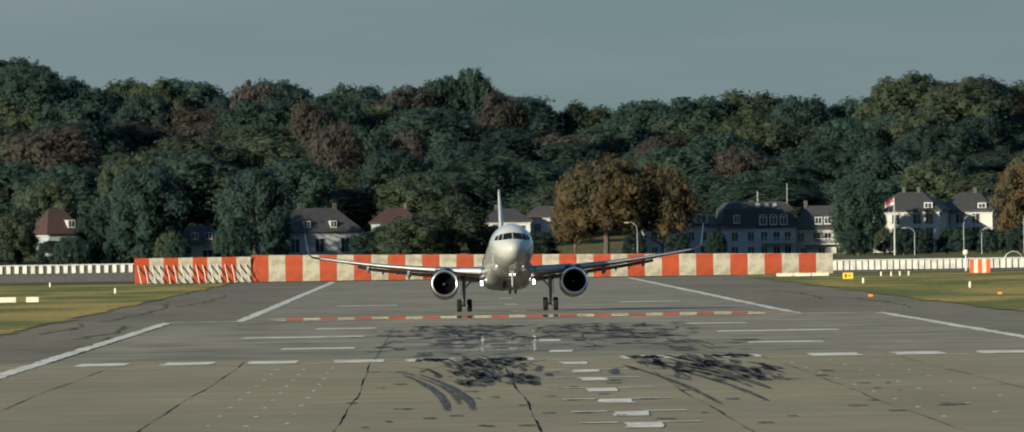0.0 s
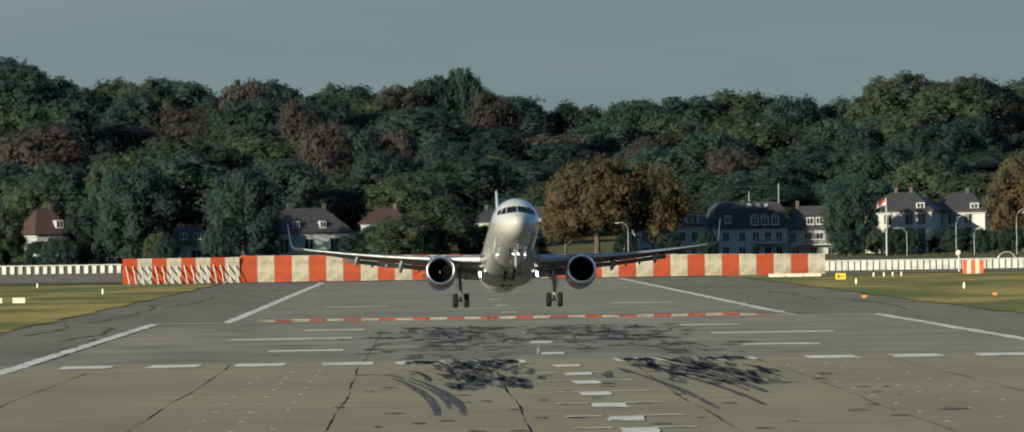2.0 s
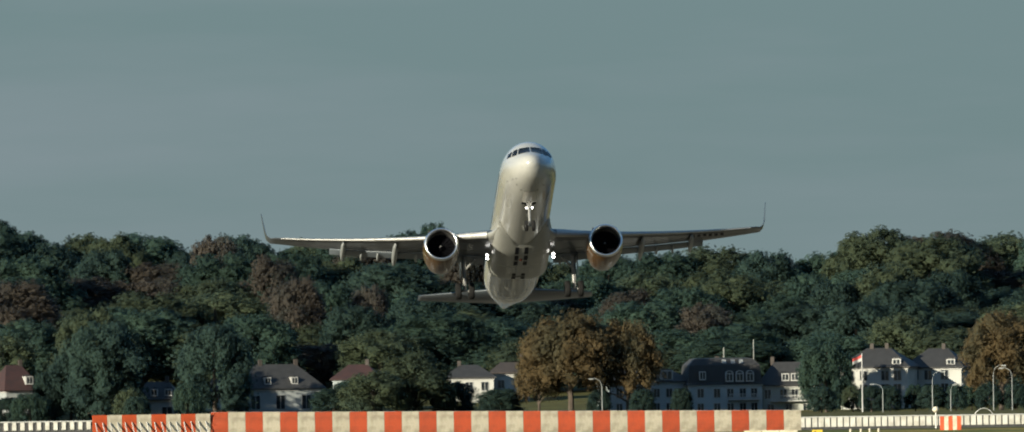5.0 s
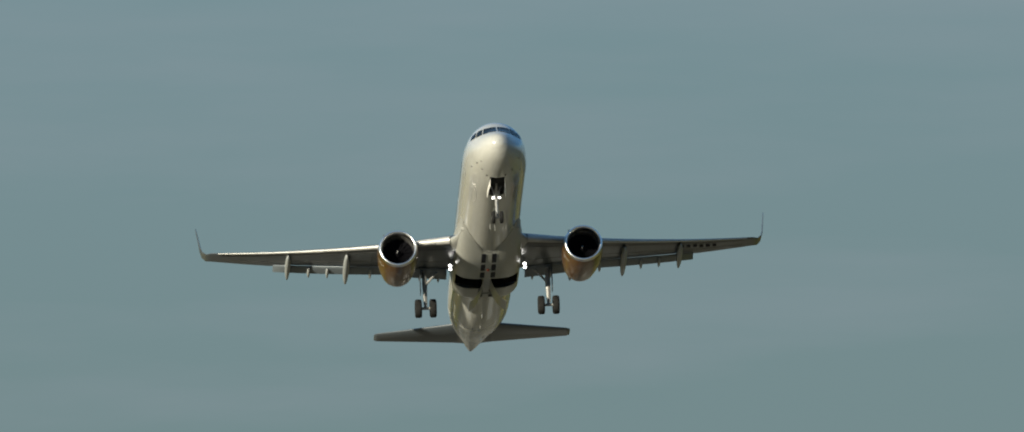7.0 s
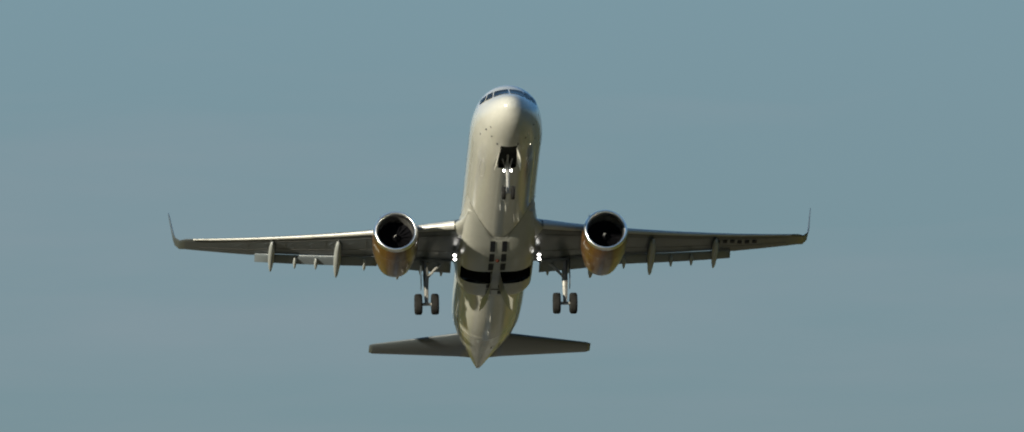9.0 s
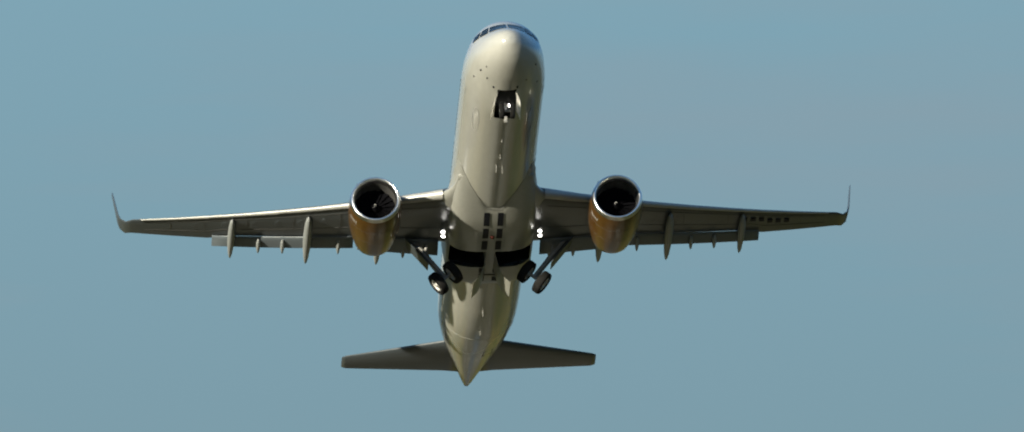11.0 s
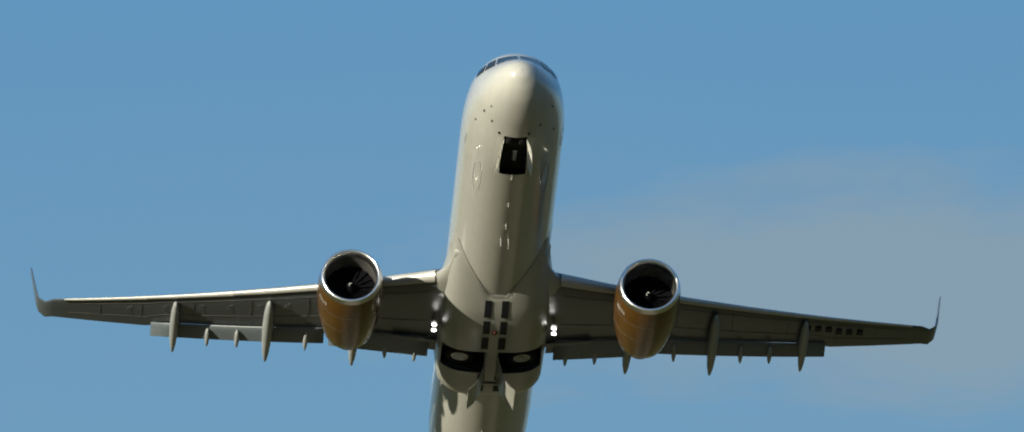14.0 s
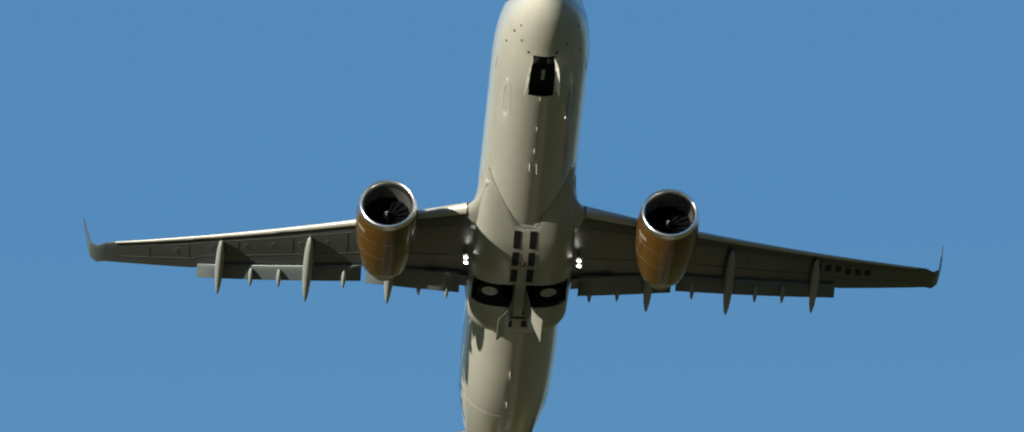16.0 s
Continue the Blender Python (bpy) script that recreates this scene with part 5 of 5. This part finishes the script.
        sw = [(0.74 + 0.06 * q, 0.030 + 0.045 * q, 2.2 * math.pi * q * 0.62) for q in np.linspace(0, 1, 9)]
        part("spinner_mark", tube([(r * math.cos(a), y - 0.02, r * math.sin(a)) for y, r, a in sw], 0.014, 6), M["trim_white"], cowl, "white spiral mark")
        part("exhaust_cone", lathe([(3.8, 0.80), (4.4, 0.72), (5.1, 0.55), (5.25, 0.50), (5.24, 0.46), (4.9, 0.42), (5.4, 0.28), (5.9, 0.05)], 32), M["hot_metal"], cowl, "heat-tinted exhaust nozzle", smooth=True)
        for q in (-1, 1):
            ang = radians(-90 + q * 38)
            part("cowl_strake", box(-0.015, 0.015, 0.8, 2.0, 1.22, 1.45), M["gold"], cowl, at=pose(0, 0, 0, 0, 90 - q * 35 - 90, 0))
        for yb in (1.25, 2.40):
            bm = bmesh.new()
            add_tube(bm, [((1.285 if yb < 2 else 1.235) * math.cos(a), yb, (1.285 if yb < 2 else 1.235) * math.sin(a)) for a in np.linspace(-math.pi * 0.95, -0.05 * math.pi, 24)], 0.004, 4)
            part("cowl_seam", bm, M["duct"], cowl, "thin dark panel seam")
        for k, (xx, yy) in enumerate(((-0.22, 2.55), (0.10, 2.55), (-0.22, 2.95), (0.10, 2.95))):
            part("vent", box(xx, xx + 0.16, yy, yy + 0.20, -1.23 + 0.22 * (yy - 2.2) * 0.9, -1.18 + 0.22 * (yy - 2.2) * 0.9), M["duct"], cowl, "small dark vent")
        for k in range(5):
            a = radians(-90 - s * 0 - 62 + 5 * k)
            part("marking_bar", box(-0.02, 0.02, 0.75, 0.95, -1.275, -1.262), M["trim_white"], cowl, at=pose(0, 0, 0, 0, 48 + 5 * k, 0))
        le, ch, z = wing_at(5.78)
        rings = []
        for y, zt, zb, w in ((15.6, -1.15, -1.35, 0.06), (16.3, -0.95, -1.45, 0.18), (17.6, -0.72, -1.5, 0.24), (18.8, -0.75, -1.55, 0.24), (20.0, -0.9, -1.7, 0.20), (21.3, -0.95, -1.5, 0.12), (22.3, -1.0, -1.25, 0.04)):
            rings.append([(ex + q * w, y, zz) for q, zz in ((-1, zb), (1, zb), (1, zt), (-1, zt))])
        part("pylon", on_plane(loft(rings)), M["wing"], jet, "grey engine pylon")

    # tail
    for s in (-1, 1):
        rings = []
        for x, le, ch, z, t in ((0.5, 37.9, 4.2, 0.55, 0.09), (1.2, 38.35, 3.75, 0.62, 0.09), (6.0, 41.25, 1.55, 1.10, 0.085), (6.22, 41.5, 1.2, 1.13, 0.07)):
            rings.append([(s * x, le + u * ch, z - v * ch) for u, v in airfoil(8, t)])
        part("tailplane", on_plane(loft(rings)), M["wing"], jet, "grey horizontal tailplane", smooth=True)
    rings = []
    for z, le, ch, t in ((1.6, 33.6, 7.4, 0.10), (2.4, 35.3, 5.9, 0.10), (4.5, 36.9, 4.6, 0.10), (7.7, 39.9, 2.45, 0.10), (7.9, 40.2, 2.1, 0.07)):
        rings.append([(v * ch, le + u * ch, z) for u, v in airfoil(8, t)])
    part("fin", on_plane(loft(rings)), M["skin"], jet, "cream-white tail fin", smooth=True)
    part("tail_cone", on_plane(lathe([(44.2, 0.20), (44.5, 0.14), (44.62, 0.05)], 16)), M["hot_metal"], jet, at=pose(0, 0, 0.95))

    # lettering on the belly as plain dark bars, and on the wing
    for y0, y1, x0, x1 in ((16.75, 17.85, -0.47, 0.47), (18.1, 19.1, -0.47, 0.47), (19.4, 20.4, -0.47, 0.47), (22.62, 23.15, -0.47, 0.47), (23.3, 23.46, -0.47, 0.47), (23.62, 24.2, -0.47, 0.47)):
        bars = ((y0, y1, x0, x0 + 0.28), (y0, y1, x1 - 0.28, x1)) if y1 - y0 > 0.5 else ((y0, y1, x0, x1),)
        for ya, yb, xa, xb in bars:
            bm = bmesh.new()
            g = [[bm.verts.new(fairing_point(y, x) + Vector((0, 0, -0.018))) for x in np.linspace(xa, xb, 4)] for y in np.linspace(ya, yb, 4)]
            for a, b in zip(g, g[1:]):
                for k in range(3):
                    bm.faces.new((a[k], a[k + 1], b[k + 1], b[k]))
            part("lettering_bar", on_plane(bm), M["ink"], jet, "dark blue lettering block on the belly")

    # lights, beacon, small fittings
    for s in (-1, 1):
        for dz in (-0.11, 0.13):
            part("landing_light", lathe([(0.0, 0.01), (0.0, 0.095), (0.03, 0.105)], 16), M["lamp"], jet, "bright landing light", at=pose(s * 2.33, 19.55 - OFF, -2.10 + dz))
            # added hood, keeps the lamp's light off the fairing
            part("lamp_hood", lathe([(-0.15, 0.112), (-0.15, 0.125), (0.10, 0.125), (0.10, 0.112)], 16), M["dark_steel"], jet, "dark hood added to shield the fairing from the lamp", at=pose(s * 2.33, 19.55 - OFF, -2.10 + dz))
        part("light_arm", tube([(s * 2.33, 19.6 - OFF, -2.08), (s * 2.38, 20.0 - OFF, -1.6)], 0.06, 6), M["gear_steel"], jet)
    part("beacon", lathe([(-0.12, 0.01), (-0.09, 0.08), (0.0, 0.12), (0.06, 0.13)], 12), M["beacon"], jet, "red belly beacon", at=pose(0, 18.95 - OFF, -2.50, 90, 0, 0))
    for y, x, h in ((8.6, 0.0, 0.10), (10.4, 0.0, 0.16), (11.6, -0.14, 0.30), (11.7, 0.16, 0.34), (6.2, 0.0, 0.12), (28.8, 0.0, 0.26), (31.5, 0.0, 0.2)):
        p = body_point(y, math.pi - x / 2.0)
        part("blade_antenna", on_plane(loft([[(p.x + q * 0.02, y + d * 0.22, p.z + 0.03) for q, d in ((-1, 0.0), (0, -1), (1, 0), (0, 1))], [(p.x + q * 0.008, y + 0.12 + d * 0.13, p.z - h) for q, d in ((-1, 0.0), (0, -1), (1, 0), (0, 1))]])), M["trim_white"], jet, "small white blade antenna")
    for y, a, r in ((2.1, 2.05, 0.030), (2.3, -2.2, 0.036), (2.5, -2.5, 0.030), (2.6, 2.55, 0.030), (3.0, -2.75, 0.036), (2.9, 2.85, 0.042), (3.4, -2.1, 0.030), (3.7, 2.2, 0.024), (1.7, -2.3, 0.024)):
        p = body_point(y, a)
        part("probe", on_plane(box(p.x - r, p.x + r, y - r * 1.5, y + r * 1.5, p.z - 0.03, p.z + 0.03)), M["ink"], jet, "small dark air data probe")
    for s in (-1, 1):                                         # outlined service panels under the nose
        bm = bmesh.new()
        add_tube(bm, [body_point(7.2 + 1.25 * math.cos(a), s * (2.42 + 0.10 * math.sin(a))) for a in np.linspace(0, 2 * math.pi, 25)], 0.014, 4, caps=False)
        part("panel_outline", on_plane(bm), M["trim_white"] if s < 0 else M["flap"], jet, "thin service panel outline")
    for y in (33.0,):
        bm = bmesh.new()
        add_tube(bm, [body_point(y, a) for a in np.linspace(math.pi * 0.55, math.pi * 1.45, 40)], 0.007, 4)
        part("skin_joint", on_plane(bm), M["fairing"], jet)
    bm = bmesh.new()
    add_tube(bm, [body_point(36.5 + dy, math.pi + a) for dy, a in ((-0.5, -0.55), (0.5, -0.55), (0.5, -0.25), (-0.5, -0.25), (-0.5, -0.55))], 0.02, 4)
    part("tail_outline", on_plane(bm), M["duct"], jet, "dark outline under the tail")

    # nose gear: its own origin is the pivot
    ng = part("nose_gear", tube([(0, 0, 0), (0, -0.25, -1.0), (0, -0.52, -2.15)], [0.11, 0.09, 0.075], 10), M["gear_steel"], jet, "steel nose gear leg", at=pose(0, 5.7 - OFF, -1.67))
    part("axle", tube([(-0.36, -0.52, -2.15), (0.36, -0.52, -2.15)], 0.06, 8), M["gear_steel"], ng)
    part("drag_brace", tube([(0, -0.25, -0.95), (0.0, -1.3, 0.15)], 0.06, 8), M["gear_steel"], ng)
    part("torque_link", loft([[(q * 0.08, 0.14, -1.1) for q in (-1, 1)] + [(q * 0.08, 0.08, -1.1) for q in (1, -1)], [(q * 0.05, 0.34, -1.5) for q in (-1, 1)] + [(q * 0.05, 0.28, -1.5) for q in (1, -1)], [(q * 0.08, 0.12, -1.95) for q in (-1, 1)] + [(q * 0.08, 0.06, -1.95) for q in (1, -1)]]), M["gear_steel"], ng)
    for q in (-1, 1):
        wheel(ng, q * 0.25, -0.52, -2.15, 0.38, 0.22, q)
        part("gear_light", lathe([(-0.02, 0.01), (-0.02, 0.06), (0.1, 0.05)], 12), M["taxi_lamp"], ng, "bright taxi light", at=pose(q * 0.20, -0.40, -0.80))
    for q in (-1, 1):
        part("brace_arm", tube([(q * 0.05, -0.22, -0.75), (q * 0.36, -0.55, 0.10)], 0.04, 6), M["gear_steel"], ng, "pale steel brace arm")
    nose_doors = []
    for q in (-1, 1):
        bm = bmesh.new()
        g = []
        for y in np.linspace(NBAY[0] + 0.02, NBAY[1] - 0.55, 5):
            row = []
            for xx in np.linspace(0.0, NBAY[2], 5):
                w, top, bot = smooth_table(BODY, y)
                row.append(bm.verts.new((q * (xx - NBAY[2]), y - 4.0, -(w ** 2 - xx ** 2) ** 0.5 / w * (top - bot) / 2 + (top + bot) / 2 + 1.96)))
            g.append(row)
        for a, b in zip(g, g[1:]):
            for k in range(4):
                bm.faces.new((a[k], a[k + 1], b[k + 1], b[k]))
        bmesh.ops.solidify(bm, geom=bm.faces[:], thickness=0.03)
        nose_doors.append((q, part("nose_door", bm, M["door_paint"], jet, "white nose gear door", at=pose(q * NBAY[2], 4.0 - OFF, -1.96))))

    # main gear
    legs, doors = [], []
    for s in (-1, 1):
        lg = part("main_gear", tube([(0, 0, 0), (0, 0.02, -0.9), (0, 0.04, -1.0), (0, 0.05, -1.75), (0, 0.05, -2.75)], [0.15, 0.15, 0.17, 0.13, 0.10], 12), M["gear_steel"], jet,
                  "steel main gear leg", at=pose(s * 3.85, 21.95 - OFF, -1.17))
        part("axle", tube([(-0.55, 0.05, -2.72), (0.55, 0.05, -2.72)], 0.09, 8), M["gear_steel"], lg)
        part("side_brace", tube([(0, 0.0, -1.25), (-s * 0.55, 0.0, -0.65), (-s * 1.15, 0.0, -0.12)], 0.075, 8), M["gear_steel"], lg)
        part("torque_link", loft([[(q * 0.1, 0.20, -1.5) for q in (-1, 1)] + [(q * 0.1, 0.12, -1.5) for q in (1, -1)], [(q * 0.06, 0.45, -2.0) for q in (-1, 1)] + [(q * 0.06, 0.37, -2.0) for q in (1, -1)], [(q * 0.1, 0.20, -2.6) for q in (-1, 1)] + [(q * 0.1, 0.12, -2.6) for q in (1, -1)]]), M["gear_steel"], lg)
        part("leg_door", box(s * 0.26, s * 0.30, -0.42, 0.42, -1.75, 0.0) if s > 0 else box(-0.30, -0.26, -0.42, 0.42, -1.75, 0.0), M["wing"], lg, "grey leg fairing door")
        part("hydraulic_line", tube([(s * 0.12, -0.16, -0.1), (s * 0.14, -0.18, -1.4), (s * 0.1, -0.12, -2.6)], 0.022, 6), M["dark_steel"], lg)
        for q in (-1, 1):
            wheel(lg, q * 0.46, 0.05, -2.72, 0.585, 0.42, q)
        legs.append((s, lg))
        bm = bmesh.new()
        g = []
        for y in np.linspace(BAY[0] + 0.02, BAY[1] - 0.02, 7):
            g.append([bm.verts.new(fairing_point(y, s * x) - Vector((s * BAY[2], 21.6, -2.49))) for x in np.linspace(BAY[2] + 0.01, BAY[3] - 0.01, 7)])
        for a, b in zip(g, g[1:]):
            for k in range(6):
                bm.faces.new((a[k], a[k + 1], b[k + 1], b[k]))
        skin = bm.copy()
        low = min(v.co.z for v in bm.verts)
        bmesh.ops.solidify(bm, geom=bm.faces[:], thickness=0.24)
        rise = low - min(v.co.z for v in bm.verts)
        for v in bm.verts:
            v.co.z += rise
        for v in skin.verts:
            v.co.z -= 0.012
        door = part("main_door", bm, M["door_paint"], jet, "curved main gear door, white inside", smooth=False, at=pose(s * BAY[2], 21.6 - OFF, -2.49))
        part("door_skin", skin, M["fairing"], door, "warm grey outer door skin", smooth=True)
        doors.append((s, door))
    return jet, ng, nose_doors, legs, doors


def wheel(parent, x, y, z, r, w, side):
    """A wheel on its axle along x: tyre, rim and brake disc."""
    h = w / 2
    ty = part("tyre", lathe([(-h * 0.75, r * 0.58), (-h * 0.95, r * 0.70), (-h, r * 0.82), (-h * 0.85, r * 0.95), (-h * 0.5, r), (h * 0.5, r), (h * 0.85, r * 0.95), (h, r * 0.82), (h * 0.95, r * 0.70), (h * 0.75, r * 0.58)], 28),
              M["tyre"], parent, "black tyre", smooth=True, at=pose(x, y, z, 0, 0, 90))
    return ty


def wheel_rims(parent, x, y, z, r, w):
    part("rim", lathe([(-w * 0.36, r * 0.60), (-w * 0.40, r * 0.50), (-w * 0.22, r * 0.42), (-w * 0.22, r * 0.2), (-w * 0.42, r * 0.16), (-w * 0.42, 0.01)], 20), M["rim"], parent, "pale metal wheel rim", at=pose(x, y, z, 0, 0, 90))
    part("rim", lathe([(w * 0.36, r * 0.60), (w * 0.40, r * 0.50), (w * 0.22, r * 0.42), (w * 0.22, r * 0.2), (w * 0.42, r * 0.16), (w * 0.42, 0.01)], 20), M["rim"], parent, "pale metal wheel rim", at=pose(x, y, z, 0, 0, 90))


jet, nose_gear, nose_doors, main_legs, main_doors = make_airliner()
for q in (-1, 1):
    wheel_rims(nose_gear, q * 0.25, -0.52, -2.15, 0.38, 0.22)
for s, lg in main_legs:
    for q in (-1, 1):
        wheel_rims(lg, q * 0.46, 0.05, -2.72, 0.585, 0.42)


# ---------------------------------------------------------------- what moves
def motions():
    walk(jet, [
        (0.0, pose(-0.68, 2010.92, 4.80, -4.47, -0.56, 1.51)),
        (0.5, pose(-0.64, 1971.00, 4.90, -5.27, -0.57, 1.82)),
        (1.0, pose(-0.53, 1932.03, 5.16, -6.27, -0.66, 2.00)),
        (1.5, pose(-0.41, 1899.81, 5.40, -7.34, -0.24, 2.17)),
        (2.0, pose(-0.22, 1869.75, 5.91, -8.20, 0.12, 2.27)),
        (2.5, pose(-0.03, 1835.01, 6.74, -9.02, 0.14, 2.50)),
        (3.0, pose(0.19, 1794.54, 7.99, -9.99, -0.06, 2.90)),
        (3.5, pose(0.57, 1750.18, 9.73, -10.98, -0.14, 2.86)),
        (4.0, pose(0.94, 1713.71, 11.89, -12.32, -0.19, 2.93)),
        (4.5, pose(1.38, 1676.93, 14.87, -13.80, 0.04, 2.68)),
        (5.0, pose(1.76, 1632.94, 18.69, -14.90, -0.50, 2.63)),
        (5.7, pose(1.96, 1567.27, 27.26, -15.84, -0.65, 2.57)),
        (6.4, pose(2.15, 1504.90, 35.44, -16.75, -0.79, 2.50)),
        (7.3, pose(2.36, 1431.62, 47.33, -17.82, -0.97, 2.43)),
        (7.5, pose(2.42, 1417.31, 50.17, -17.84, -0.52, 2.28)),
        (8.0, pose(2.49, 1374.64, 57.19, -18.06, 0.29, 2.17)),
        (8.5, pose(2.53, 1331.61, 64.28, -17.88, 0.34, 2.25)),
        (9.0, pose(2.54, 1287.65, 71.29, -18.15, 0.26, 2.23)),
        (9.2, pose(2.54, 1269.04, 74.00, -18.47, 0.27, 2.16)),
        (9.7, pose(2.51, 1223.74, 80.71, -18.74, 0.20, 2.30)),
        (10.3, pose(2.48, 1173.39, 88.67, -18.97, 0.11, 2.46)),
        (10.9, pose(2.44, 1126.91, 96.47, -19.17, 0.02, 2.61)),
        (11.5, pose(2.41, 1083.84, 104.07, -19.35, -0.08, 2.77)),
        (12.0, pose(2.32, 1043.53, 109.54, -19.21, 0.45, 2.71)),
        (12.5, pose(2.22, 1003.87, 114.56, -18.82, 0.94, 2.57)),
        (13.0, pose(2.11, 960.23, 119.10, -18.47, 1.45, 2.45)),
        (13.5, pose(1.99, 910.95, 123.25, -18.31, 1.84, 2.27)),
        (14.0, pose(2.02, 874.21, 129.15, -18.22, 2.29, 2.17)),
        (14.5, pose(2.38, 868.99, 139.65, -18.36, 2.53, 1.95)),
        (15.0, pose(2.83, 872.18, 151.53, -18.77, 2.60, 1.91)),
        (15.5, pose(3.16, 868.60, 161.94, -19.33, 2.46, 2.10)),
        (16.0, pose(3.46, 868.67, 171.84, -19.94, 2.20, 2.37)),
    ])
    # nose gear folds forward, main gear folds inward, doors open once the gear is unlocked
    fold = [(0.0, 0.0), (9.0, 0.0), (9.6, 8.0), (10.6, 38.0), (11.5, 58.0), (12.5, 67.0), (13.5, 75.0), (14.0, 78.0), (16.0, 78.0)]
    walk(nose_gear, [(t, pose(0, 5.7 - OFF, -1.67, -a, 0, 0)) for t, a in fold])
    for q, d in nose_doors:
        walk(d, [(t, pose(q * NBAY[2], 4.0 - OFF, -1.96, 0, a * q, 0)) for t, a in ((0.0, 0.0), (5.8, 0.0), (6.4, -45.0), (7.0, -86.0), (7.3, -103.0), (16.0, -103.0))])
    tuck = [(0.0, 0.0), (8.9, 0.0), (9.2, 3.0), (9.8, 13.0), (10.5, 29.0), (11.3, 44.5), (11.8, 52.0), (12.5, 62.5), (13.0, 72.0), (13.5, 80.0), (14.2, 84.0), (16.0, 84.0)]
    for s, lg in main_legs:
        walk(lg, [(t, pose(s * 3.85, 21.95 - OFF, -1.17, 0, a * s, 0)) for t, a in tuck])
    for s, d in main_doors:
        walk(d, [(t, pose(s * BAY[2], 21.6 - OFF, -2.49, 0, a * s, 0)) for t, a in ((0.0, 0.0), (5.9, 0.0), (6.4, 40.0), (7.3, 76.0), (7.8, 80.0), (16.0, 80.0))])


motions()
